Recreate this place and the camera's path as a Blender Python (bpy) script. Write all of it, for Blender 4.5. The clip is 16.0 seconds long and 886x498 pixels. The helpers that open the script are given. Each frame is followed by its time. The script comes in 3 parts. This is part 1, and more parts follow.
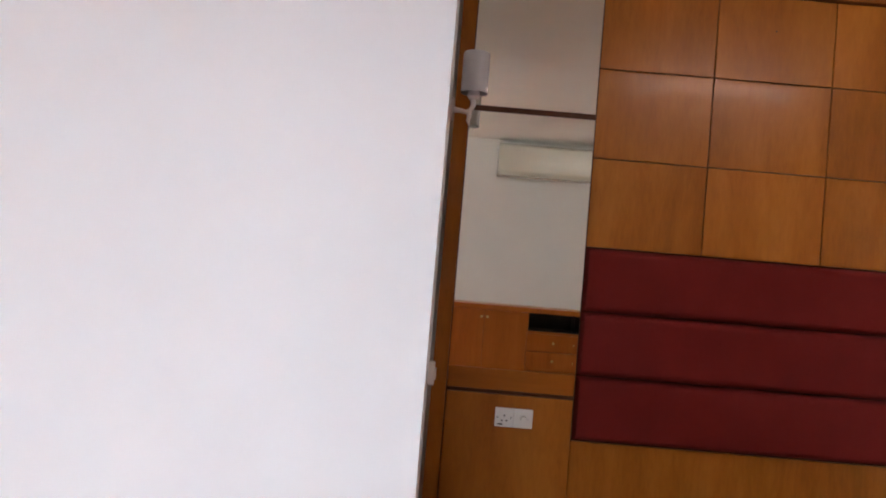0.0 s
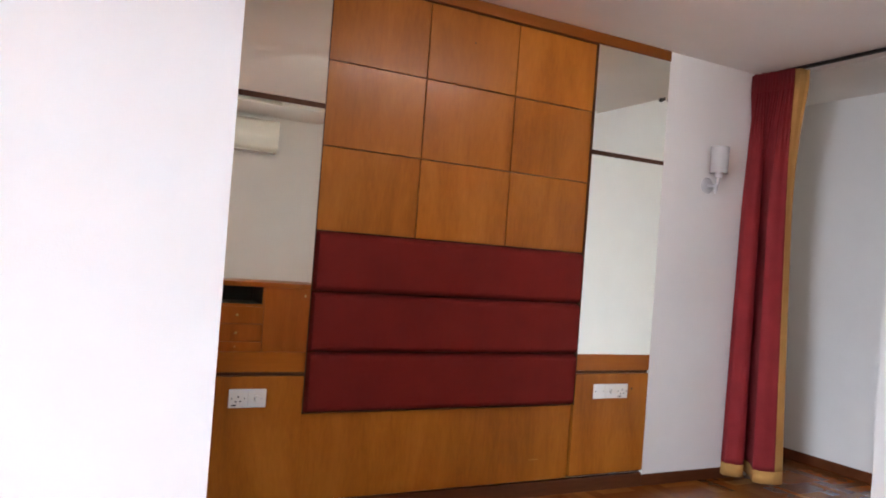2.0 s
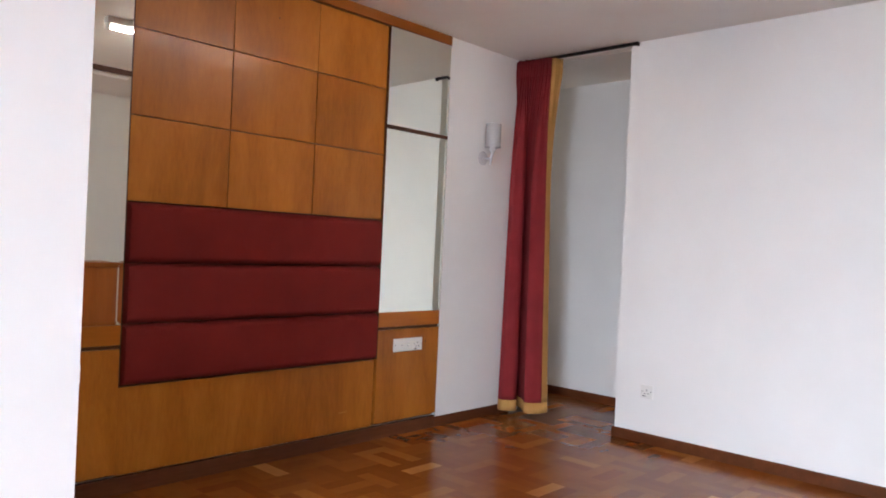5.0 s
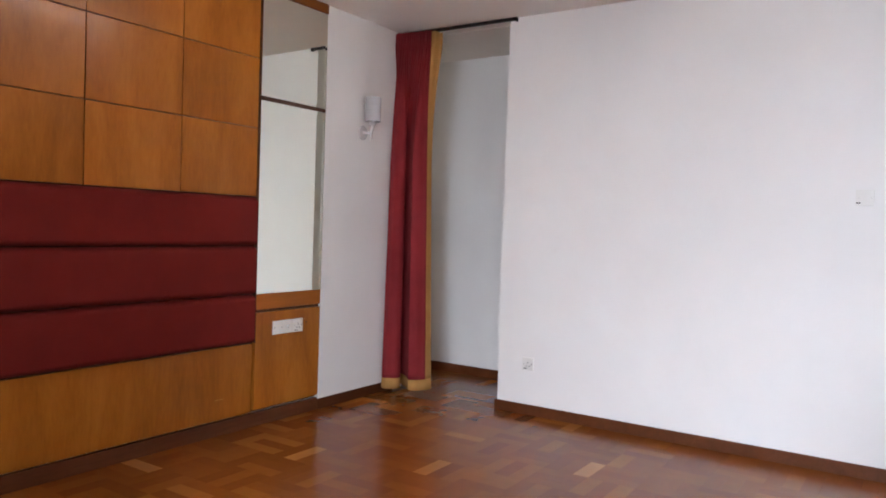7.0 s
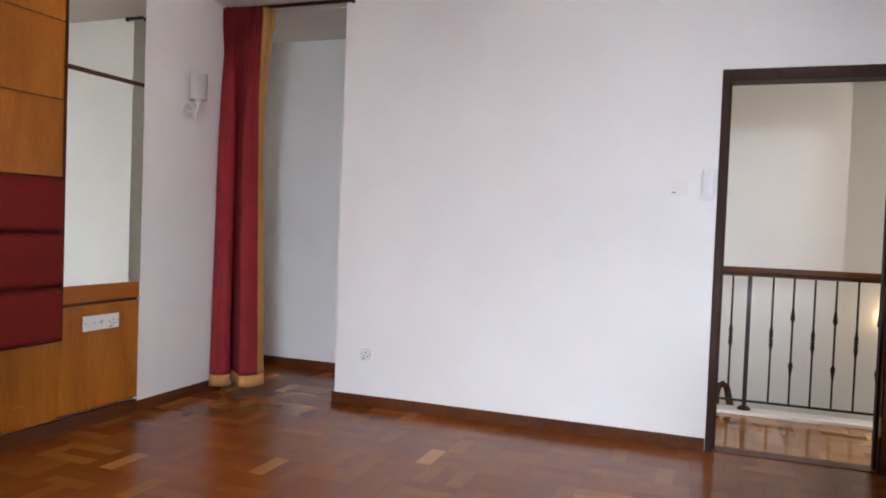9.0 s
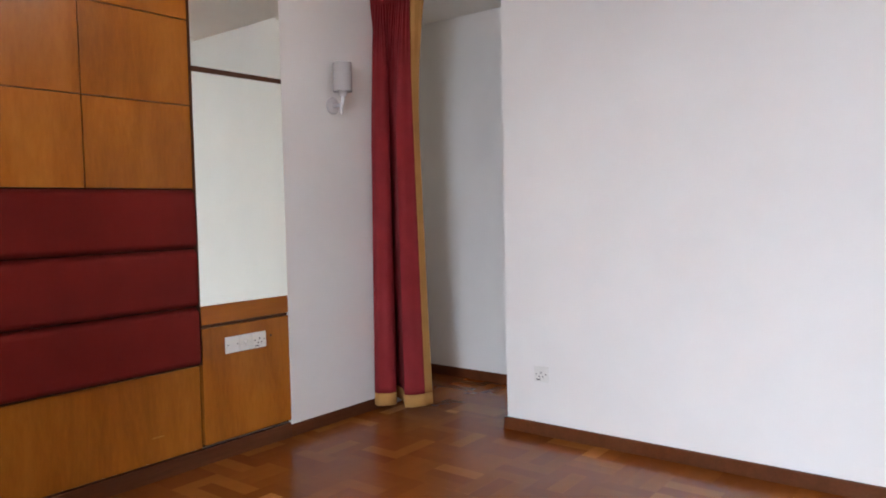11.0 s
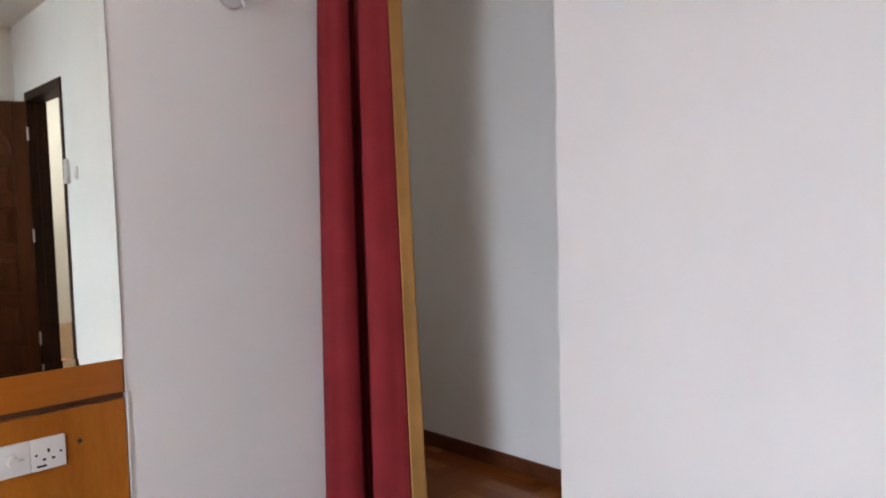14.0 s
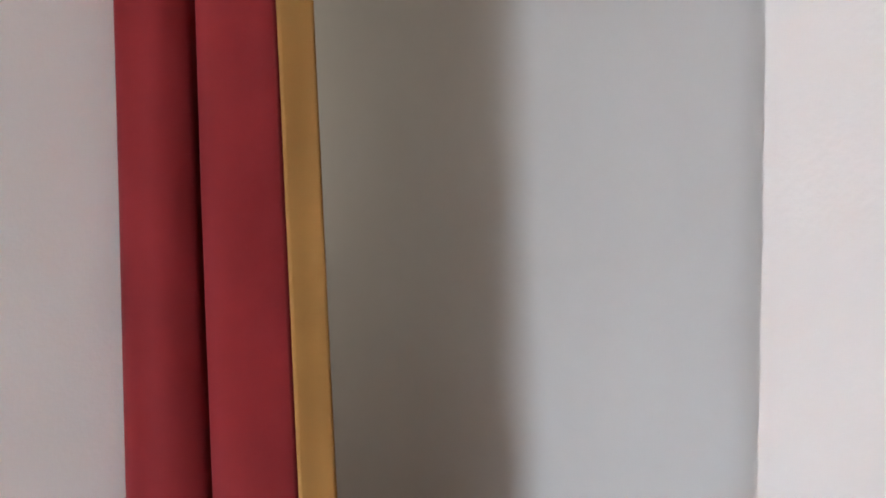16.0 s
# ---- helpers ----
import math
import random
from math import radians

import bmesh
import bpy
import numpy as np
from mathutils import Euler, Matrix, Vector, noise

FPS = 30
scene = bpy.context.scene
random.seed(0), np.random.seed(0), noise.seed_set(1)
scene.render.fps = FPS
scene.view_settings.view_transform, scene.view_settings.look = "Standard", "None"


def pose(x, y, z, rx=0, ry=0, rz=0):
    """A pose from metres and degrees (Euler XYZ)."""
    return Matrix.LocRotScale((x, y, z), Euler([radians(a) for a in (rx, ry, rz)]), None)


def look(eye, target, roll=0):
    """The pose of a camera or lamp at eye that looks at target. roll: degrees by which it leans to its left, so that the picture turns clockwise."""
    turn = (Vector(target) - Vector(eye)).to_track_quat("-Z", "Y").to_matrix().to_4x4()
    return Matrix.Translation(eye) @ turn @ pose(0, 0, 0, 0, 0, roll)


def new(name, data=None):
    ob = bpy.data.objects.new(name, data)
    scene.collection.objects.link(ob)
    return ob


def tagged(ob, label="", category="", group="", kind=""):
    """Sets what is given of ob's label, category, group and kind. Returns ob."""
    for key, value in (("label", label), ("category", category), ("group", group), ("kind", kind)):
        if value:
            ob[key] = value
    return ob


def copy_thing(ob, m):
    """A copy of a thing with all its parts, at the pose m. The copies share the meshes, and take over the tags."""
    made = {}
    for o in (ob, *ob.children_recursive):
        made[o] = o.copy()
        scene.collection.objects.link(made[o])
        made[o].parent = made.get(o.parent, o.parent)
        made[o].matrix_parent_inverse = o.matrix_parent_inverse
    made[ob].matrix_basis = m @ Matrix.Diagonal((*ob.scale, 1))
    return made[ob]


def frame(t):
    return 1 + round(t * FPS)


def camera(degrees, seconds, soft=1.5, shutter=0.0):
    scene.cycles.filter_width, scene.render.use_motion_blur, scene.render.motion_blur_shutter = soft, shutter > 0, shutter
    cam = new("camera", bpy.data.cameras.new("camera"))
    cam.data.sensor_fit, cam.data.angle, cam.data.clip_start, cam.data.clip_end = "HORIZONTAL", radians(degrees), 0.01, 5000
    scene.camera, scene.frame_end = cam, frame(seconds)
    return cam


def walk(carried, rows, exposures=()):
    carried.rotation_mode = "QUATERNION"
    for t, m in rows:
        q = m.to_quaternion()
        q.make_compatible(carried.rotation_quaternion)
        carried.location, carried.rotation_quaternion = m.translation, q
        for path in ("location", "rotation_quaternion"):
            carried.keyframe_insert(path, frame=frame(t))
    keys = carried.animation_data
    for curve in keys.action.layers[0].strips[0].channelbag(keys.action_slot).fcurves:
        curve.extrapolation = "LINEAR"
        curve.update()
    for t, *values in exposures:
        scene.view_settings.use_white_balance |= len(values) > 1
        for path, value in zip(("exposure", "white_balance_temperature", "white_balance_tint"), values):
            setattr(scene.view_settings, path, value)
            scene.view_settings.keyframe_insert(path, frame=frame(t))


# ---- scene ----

# ---------------------------------------------------------------- camera
cam = camera(62.4, 16.0, soft=1.8)
PATH = [
    (0, (-0.649, -3.37, 1.237), (-0.651, -1.371, 1.296), 4.82),
    (0.5, (-0.79, -3.411, 1.277), (-0.49, -1.434, 1.327), 4.60),
    (1, (-0.93, -3.411, 1.266), (-0.333, -1.503, 1.326), 4.55),
    (1.5, (-1.005, -3.428, 1.294), (-0.154, -1.619, 1.341), 4.39),
    (2, (-1.081, -3.425, 1.305), (-0.157, -1.652, 1.333), 4.27),
    (2.5, (-1.16, -3.454, 1.308), (-0.294, -1.651, 1.322), 3.73),
    (3, (-1.241, -3.532, 1.257), (-0.371, -1.732, 1.28), 2.88),
    (3.5, (-1.309, -3.558, 1.271), (-0.314, -1.823, 1.279), 2.71),
    (4, (-1.429, -3.54, 1.275), (-0.289, -1.897, 1.271), 3.01),
    (4.5, (-1.471, -3.501, 1.255), (-0.165, -1.986, 1.255), 2.69),
    (4.7, (-1.49, -3.496, 1.253), (-0.111, -2.047, 1.251), 2.67),
    (7, (-1.434, -3.405, 1.263), (0.23, -2.297, 1.2), 1.90),
    (7.5, (-1.442, -3.389, 1.232), (0.358, -2.518, 1.184), 2.42),
    (8, (-1.529, -3.323, 1.225), (0.352, -2.645, 1.18), 2.71),
    (8.2, (-1.493, -3.295, 1.211), (0.405, -2.668, 1.17), 2.83),
    (10.3, (-0.953, -3.295, 1.233), (0.788, -2.316, 1.138), -0.41),
    (10.5, (-0.812, -3.272, 1.233), (0.896, -2.235, 1.142), -0.72),
    (11, (-0.493, -3.242, 1.279), (1.077, -2.009, 1.169), -1.20),
    (11.5, (-0.097, -3.119, 1.265), (1.331, -1.723, 1.156), -2.08),
    (12, (0.181, -2.936, 1.258), (1.613, -1.544, 1.151), -1.68),
    (12.5, (0.478, -2.821, 1.268), (1.89, -1.408, 1.156), -1.86),
    (13, (0.734, -2.611, 1.241), (2.144, -1.197, 1.127), -1.39),
    (13.5, (1.053, -2.353, 1.232), (2.509, -0.987, 1.111), -1.27),
    (14, (1.392, -2.137, 1.236), (2.793, -0.716, 1.106), -1.43),
    (14.5, (1.705, -1.835, 1.21), (3.132, -0.439, 1.084), -1.45),
    (15, (1.912, -1.554, 1.196), (3.421, -0.249, 1.054), -0.97),
    (15.5, (2.16, -1.331, 1.196), (3.631, 0.017, 1.056), -1.20),
    (16, (2.501, -1.176, 1.196), (3.825, 0.316, 1.051), -0.85),
]
walk(cam, [(t, look(eye, target, roll)) for t, eye, target, roll in PATH],
     exposures=[(0, -0.35, 6600, 17), (1, -0.12, 6600, 17), (2, 0.1, 6600, 17), (3, -0.12, 6550, 17), (3.8, -0.08, 6550, 16), (4.7, 0.05, 6550, 16), (7, -0.06, 6600, 17), (7.5, -0.2, 6600, 17), (8.2, -0.12, 6600, 17),
                (10.3, -0.22, 6550, 14), (11, -0.1, 6600, 16), (12, 0.05, 6650, 19), (12.5, -0.12, 6600, 18), (13, -0.04, 6600, 18), (13.5, -0.12, 6550, 17), (14.5, 0.08, 6600, 15), (15, 0.12, 6600, 15), (15.5, 0.28, 6700, 15), (16, 0.18, 6750, 15)])

# ---------------------------------------------------------------- plan (metres)
H = 2.70                      # ceiling
XR = 3.014                    # face of the right wall
XL = -4.80                    # face of the unseen west wall, set far off to even the daylight
YW = -7.40                    # face of the end wall of the unseen window alcove, set far off for even light
YB = -4.52                    # face of the back wall
XS, YS = -0.67, -1.317        # corner of the projecting wall beside the headboard
XP = 3.90                     # far wall of the passage behind the curtain
PN = 3.0                      # unseen end of the passage
Y_OPEN = -0.939               # end of the right wall at the curtained opening
DOOR = (-4.165, -3.350, 2.08)  # door opening: y from, y to, height

# ---------------------------------------------------------------- light
world = bpy.data.worlds.new("world")
scene.world = world
world.use_nodes = True
wn = world.node_tree.nodes
sky = wn.new("ShaderNodeTexSky")
sky.sky_type, sky.sun_disc = "NISHITA", False
sky.sun_elevation, sky.sun_rotation = radians(50), radians(70)
world.node_tree.links.new(sky.outputs[0], wn["Background"].inputs[0])
wn["Background"].inputs[1].default_value = 0.1

sun = new("sun", bpy.data.lights.new("sun", "SUN"))
sun.data.energy, sun.data.angle, sun.data.color = 2.5, radians(0.5), (1, 0.95, 0.88)
sun.matrix_world = look((math.sin(radians(70)) * 20, math.cos(radians(70)) * 20, 24), (0, 0, 0))


def area_light(name, centre, target, width, height, power, colour):
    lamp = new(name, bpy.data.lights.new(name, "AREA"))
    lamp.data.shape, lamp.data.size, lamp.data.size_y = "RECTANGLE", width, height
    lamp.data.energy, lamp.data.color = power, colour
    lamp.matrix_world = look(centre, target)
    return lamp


# area lamps stand in for the sky outside two unseen windows: set high, so little of their light reaches the upper walls
area_light("sky_daylight", (XL - 3.0, -4.95, 2.9), (XL + 3.0, -4.6, 1.2), 3.5, 2.7, 2750, (0.74, 0.87, 1.0))
# added to lift the headboard out of the projecting wall's shade
area_light("south_fill_daylight", (-3.1, YW - 3.0, 2.9), (-1.6, YW + 3.0, 1.2), 4.0, 2.7, 1050, (0.74, 0.87, 1.0))
# added warm fill for the passage wall, from its unseen end
area_light("passage_fill_light", (3.52, PN - 0.02, 1.55), (3.52, PN - 2, 1.6), 0.5, 1.0, 7, (1.0, 0.93, 0.80))
# added fill lamp out of view; the landing ceiling has no opening here
area_light("landing_fill_light", (3.62, -5.3, 2.68), (3.62, -5.3, 0), 0.6, 1.6, 34, (1.0, 0.97, 0.92))


# ---------------------------------------------------------------- materials
def material(name, colour, rough=0.6, metal=0.0, spec=0.5, coat=0.0):
    m = bpy.data.materials.new(name)
    m.use_nodes = True
    b = m.node_tree.nodes["Principled BSDF"]
    b.inputs["Base Color"].default_value = (*colour, 1)
    b.inputs["Roughness"].default_value = rough
    b.inputs["Metallic"].default_value = metal
    b.inputs["Specular IOR Level"].default_value = spec
    b.inputs["Coat Weight"].default_value = coat
    b.inputs["Coat Roughness"].default_value = 0.12
    return m


def node(m, kind, **values):
    n = m.node_tree.nodes.new(kind)
    for key, value in values.items():
        n.inputs[key.replace("_", " ")].default_value = value
    return n


def wire(m, a, b):
    m.node_tree.links.new(a, b)


def coords(m, scale=(1, 1, 1), rand=False):
    """Object coordinates, stretched; with rand each object gets its own piece of the pattern."""
    tc = node(m, "ShaderNodeTexCoord")
    mp = node(m, "ShaderNodeMapping")
    mp.inputs["Scale"].default_value = scale
    wire(m, tc.outputs["Object"], mp.inputs["Vector"])
    if rand:
        oi = node(m, "ShaderNodeObjectInfo")
        mul = node(m, "ShaderNodeMath")
        mul.operation = "MULTIPLY"
        mul.inputs[1].default_value = 37.0
        wire(m, oi.outputs["Random"], mul.inputs[0])
        comb = node(m, "ShaderNodeCombineXYZ")
        for i in range(3):
            wire(m, mul.outputs[0], comb.inputs[i])
        wire(m, comb.outputs[0], mp.inputs["Location"])
    return mp.outputs[0]


def bump(m, height, strength, distance):
    b = node(m, "ShaderNodeBump", Strength=strength, Distance=distance)
    wire(m, height, b.inputs["Height"])
    wire(m, b.outputs[0], m.node_tree.nodes["Principled BSDF"].inputs["Normal"])
    return b


def ramp(m, fac, stops):
    r = node(m, "ShaderNodeValToRGB")
    e = r.color_ramp.elements
    e[0].position, e[0].color = stops[0][0], (*stops[0][1], 1)
    e[1].position, e[1].color = stops[-1][0], (*stops[-1][1], 1)
    for p, c in stops[1:-1]:
        x = e.new(p)
        x.color = (*c, 1)
    wire(m, fac, r.inputs[0])
    return r.outputs[0]


def paint(name, colour, rough=0.62, relief=0.12):
    """Rolled wall paint: faint roller stipple, slow unevenness."""
    m = material(name, colour, rough, spec=0.3)
    b = m.node_tree.nodes["Principled BSDF"]
    v = coords(m)
    big = node(m, "ShaderNodeTexNoise", Scale=1.1, Detail=4.0, Roughness=0.6)
    wire(m, v, big.inputs["Vector"])
    lo = tuple(c * 0.955 for c in colour)
    hi = tuple(min(1, c * 1.03) for c in colour)
    wire(m, ramp(m, big.outputs[0], [(0.3, lo), (0.7, hi)]), b.inputs["Base Color"])
    fine = node(m, "ShaderNodeTexNoise", Scale=170.0, Detail=3.0)
    wire(m, v, fine.inputs["Vector"])
    mid = node(m, "ShaderNodeTexNoise", Scale=9.0, Detail=2.0)
    wire(m, v, mid.inputs["Vector"])
    add = node(m, "ShaderNodeMath")
    add.operation = "ADD"
    wire(m, fine.outputs[0], add.inputs[0])
    wire(m, mid.outputs[0], add.inputs[1])
    bump(m, add.outputs[0], relief, 0.003)
    return m


def wood(name, dark, mid_c, light, rough=0.3, grain=(14, 14, 1.1), coat=0.3, rand=True, relief=0.05, tone=0.0, streak=0.33):
    """Varnished wood: long grain, pores and broad streaks; tone shifts brightness from piece to piece."""
    m = material(name, mid_c, rough, spec=0.2, coat=coat * 0.5)
    b = m.node_tree.nodes["Principled BSDF"]
    v = coords(m, grain, rand)
    broad = node(m, "ShaderNodeTexNoise", Scale=0.7, Detail=5.0, Roughness=0.62, Distortion=0.7)
    wire(m, v, broad.inputs["Vector"])
    v2 = coords(m, tuple(g * 9 for g in grain), rand)
    pores = node(m, "ShaderNodeTexNoise", Scale=1.0, Detail=3.0, Roughness=0.7)
    wire(m, v2, pores.inputs["Vector"])
    mix = node(m, "ShaderNodeMix")
    mix.data_type = "FLOAT"
    mix.inputs[0].default_value = streak
    wire(m, broad.outputs[0], mix.inputs[2])
    wire(m, pores.outputs[0], mix.inputs[3])
    col = ramp(m, mix.outputs[0], [(0.28, dark), (0.5, mid_c), (0.72, light)])
    if tone:
        oi = node(m, "ShaderNodeObjectInfo")
        mr = node(m, "ShaderNodeMapRange")
        mr.inputs["To Min"].default_value, mr.inputs["To Max"].default_value = 1 - tone, 1 + tone
        wire(m, oi.outputs["Random"], mr.inputs[0])
        hsv = node(m, "ShaderNodeHueSaturation")
        wire(m, mr.outputs[0], hsv.inputs["Value"])
        wire(m, col, hsv.inputs["Color"])
        col = hsv.outputs[0]
    wire(m, col, b.inputs["Base Color"])
    rr = node(m, "ShaderNodeMapRange")
    rr.inputs["To Min"].default_value, rr.inputs["To Max"].default_value = rough - 0.06, rough + 0.10
    wire(m, broad.outputs[0], rr.inputs[0])
    wire(m, rr.outputs[0], b.inputs["Roughness"])
    bump(m, pores.outputs[0], relief, 0.002)
    return m


def cloth(name, colour, weave=900.0, relief=0.25, sheen=0.0):
    m = material(name, colour, 0.88, spec=0.2)
    b = m.node_tree.nodes["Principled BSDF"]
    b.inputs["Sheen Weight"].default_value = sheen
    v = coords(m)
    big = node(m, "ShaderNodeTexNoise", Scale=5.0, Detail=4.0)
    wire(m, v, big.inputs["Vector"])
    wire(m, ramp(m, big.outputs[0], [(0.3, tuple(c * 0.86 for c in colour)), (0.7, tuple(c * 1.12 for c in colour))]), b.inputs["Base Color"])
    fine = node(m, "ShaderNodeTexNoise", Scale=weave, Detail=2.0)
    wire(m, v, fine.inputs["Vector"])
    bump(m, fine.outputs[0], relief, 0.0012)
    return m


WHITE = paint("wall_paint", (0.80, 0.790, 0.768))
CEIL = paint("ceiling_paint", (0.86, 0.84, 0.80), 0.8)
HALL = paint("hall_paint", (0.82, 0.80, 0.755))
VENEER = wood("veneer", (0.205, 0.057, 0.0060), (0.312, 0.098, 0.0100), (0.405, 0.141, 0.0170), 0.32, (6, 6, 1.3), 0.12, tone=0.07, streak=0.27)
VENEER_X = wood("veneer_across", (0.205, 0.055, 0.0050), (0.290, 0.084, 0.0080), (0.370, 0.118, 0.0120), 0.28, (0.55, 5, 5), 0.12, streak=0.2)
CORNICE = wood("cornice_wood", (0.150, 0.040, 0.0050), (0.205, 0.058, 0.0075), (0.260, 0.080, 0.0120), 0.34, (0.5, 6, 6), 0.1, streak=0.25)
EDGE = wood("dark_edge", (0.045, 0.016, 0.008), (0.07, 0.026, 0.012), (0.10, 0.04, 0.018), 0.4, (2, 9, 9), 0.2)
PLINTH = wood("plinth_wood", (0.055, 0.017, 0.007), (0.09, 0.027, 0.010), (0.125, 0.040, 0.015), 0.35, (1.2, 9, 9), 0.3)
FRAME = wood("door_frame_wood", (0.018, 0.0066, 0.0034), (0.029, 0.0106, 0.0052), (0.043, 0.0165, 0.008), 0.50, (9, 9, 0.8), 0.0)
DOORWOOD = wood("door_wood", (0.050, 0.016, 0.0060), (0.085, 0.028, 0.010), (0.12, 0.043, 0.016), 0.42, (9, 9, 0.8), 0.05)
CABINET = wood("cabinet_wood", (0.26, 0.068, 0.010), (0.36, 0.099, 0.015), (0.44, 0.132, 0.022), 0.34, (9, 9, 0.7), 0.3)
FABRIC = cloth("headboard_fabric", (0.128, 0.0088, 0.0060))
CURTAIN = cloth("curtain_fabric", (0.205, 0.0170, 0.0205), 700.0, 0.2)
LINING = cloth("curtain_trim_fabric", (0.42, 0.222, 0.068), 700.0, 0.2)
PLASTIC = material("white_plastic", (0.73, 0.72, 0.68), 0.32)
GREY_PLASTIC = material("grey_plastic", (0.60, 0.59, 0.58), 0.35)
BLACK = material("black_hole", (0.008, 0.008, 0.008), 0.6)
RAIL = material("track_metal", (0.02, 0.016, 0.014), 0.42, 0.6)
IRON = material("wrought_iron", (0.025, 0.022, 0.02), 0.45, 0.7)
BRASS = material("brass", (0.55, 0.42, 0.2), 0.3, 1.0)
STEEL = material("steel", (0.6, 0.58, 0.55), 0.3, 1.0)
ENAMEL = material("white_enamel", (0.62, 0.61, 0.62), 0.2, coat=0.5)
MIRROR = material("mirror_silver", (0.92, 0.96, 0.87), 0.015, 1.0)
ACBODY = material("air_conditioner_plastic", (0.70, 0.69, 0.60), 0.25, coat=1.0)
ACBODY.node_tree.nodes["Principled BSDF"].inputs["Coat Roughness"].default_value = 0.03
SHADE = material("opal_glass", (0.50, 0.49, 0.50), 0.10, coat=0.7)
SHADE.node_tree.nodes["Principled BSDF"].inputs["Subsurface Weight"].default_value = 0.2
SHADE.node_tree.nodes["Principled BSDF"].inputs["Subsurface Radius"].default_value = (0.02, 0.02, 0.02)
GLASS = material("window_glass", (1, 1, 1), 0.0)
GLASS.node_tree.nodes["Principled BSDF"].inputs["Transmission Weight"].default_value = 1.0


def glow(name, colour, strength):
    m = material(name, (0.9, 0.9, 0.9), 0.4)
    b = m.node_tree.nodes["Principled BSDF"]
    b.inputs["Emission Color"].default_value = (*colour, 1)
    b.inputs["Emission Strength"].default_value = strength
    return m


TUBE = glow("lit_tube", (1.0, 0.94, 0.86), 90)
BULB = glow("lit_warm_shade", (1.0, 0.72, 0.38), 8)

for dull in (FRAME, EDGE, DOORWOOD, PLINTH):
    dull.node_tree.nodes["Principled BSDF"].inputs["Specular IOR Level"].default_value = 0.12

# ---------------------------------------------------------------- mesh helpers
OFFSET = {}


def thing(name, at, label, category, group="", kind=""):
    ob = new(name)
    ob.location = at
    ob.empty_display_size = 0.05
    OFFSET[ob.name] = Vector(at)
    return tagged(ob, label, category, group, kind)


def part(name, bm, mat, parent=None, label="", smooth=False):
    """Links a bmesh, made in world metres, as one mesh object under parent."""
    off = OFFSET.get(parent.name, Vector()) if parent else Vector()
    me = bpy.data.meshes.new(name)
    if parent:
        bm.transform(Matrix.Translation(-off))
    bmesh.ops.recalc_face_normals(bm, faces=bm.faces)
    if smooth:
        for f in bm.faces:
            f.smooth = True
    bm.to_mesh(me)
    bm.free()
    me.materials.append(mat)
    ob = new(name, me)
    if parent:
        ob.parent = parent
        OFFSET[ob.name] = off
    if smooth:
        me.set_sharp_from_angle(angle=radians(40))
    return tagged(ob, label)


def solid(name, bm, mat, label, category, kind="", group=""):
    """A top-level mesh, its origin at the middle of its foot."""
    lo = [min(v.co[i] for v in bm.verts) for i in range(3)]
    hi = [max(v.co[i] for v in bm.verts) for i in range(3)]
    at = Vector(((lo[0] + hi[0]) / 2, (lo[1] + hi[1]) / 2, lo[2]))
    bm.transform(Matrix.Translation(-at))
    ob = part(name, bm, mat)
    ob.location = at
    OFFSET[ob.name] = at
    return tagged(ob, label, category, group, kind)


def box(bm, x0, y0, z0, x1, y1, z1, bevel=0.0, segments=2):
    made = bmesh.ops.create_cube(bm, size=1.0)["verts"]
    bmesh.ops.scale(bm, vec=(abs(x1 - x0), abs(y1 - y0), abs(z1 - z0)), verts=made)
    bmesh.ops.translate(bm, vec=((x0 + x1) / 2, (y0 + y1) / 2, (z0 + z1) / 2), verts=made)
    if bevel:
        edges = list({e for v in made for e in v.link_edges})
        bmesh.ops.bevel(bm, geom=edges, offset=bevel, segments=segments, profile=0.6, affect="EDGES")
    return bm


def boxes(*dims, bevel=0.0):
    bm = bmesh.new()
    for d in dims:
        box(bm, *d, bevel=bevel)
    return bm


def rod(bm, a, b, r, r2=None, sides=12, caps=True):
    a, b = Vector(a), Vector(b)
    d = b - a
    m = Matrix.Translation((a + b) / 2) @ d.to_track_quat("Z", "Y").to_matrix().to_4x4()
    bmesh.ops.create_cone(bm, cap_ends=caps, segments=sides, radius1=r, radius2=r if r2 is None else r2, depth=d.length, matrix=m)
    return bm


def lathe(bm, profile, m=Matrix(), sides=32):
    """Turns (radius, height) pairs round the z axis of m."""
    rings = []
    for r, z in profile:
        rings.append([bm.verts.new(m @ Vector((r * math.cos(2 * math.pi * i / sides), r * math.sin(2 * math.pi * i / sides), z))) for i in range(sides)])
    for p, q in zip(rings, rings[1:]):
        for i in range(sides):
            j = (i + 1) % sides
            bm.faces.new((p[i], p[j], q[j], q[i]))
    return bm


def sweep(bm, points, radii, sides=10):
    """A tube along points."""
    pts = [Vector(p) for p in points]
    rings = []
    for i, p in enumerate(pts):
        d = (pts[min(i + 1, len(pts) - 1)] - pts[max(i - 1, 0)]).normalized()
        u = d.orthogonal().normalized() if not rings else (side - side.dot(d) * d).normalized()
        side = u
        w = d.cross(u)
        r = radii[i] if isinstance(radii, (list, tuple)) else radii
        rings.append([bm.verts.new(p + r * (math.cos(2 * math.pi * k / sides) * u + math.sin(2 * math.pi * k / sides) * w)) for k in range(sides)])
    for p, q in zip(rings, rings[1:]):
        for i in range(sides):
            j = (i + 1) % sides
            bm.faces.new((p[i], p[j], q[j], q[i]))
    bm.faces.new(rings[0])
    bm.faces.new(rings[-1][::-1])
    return bm


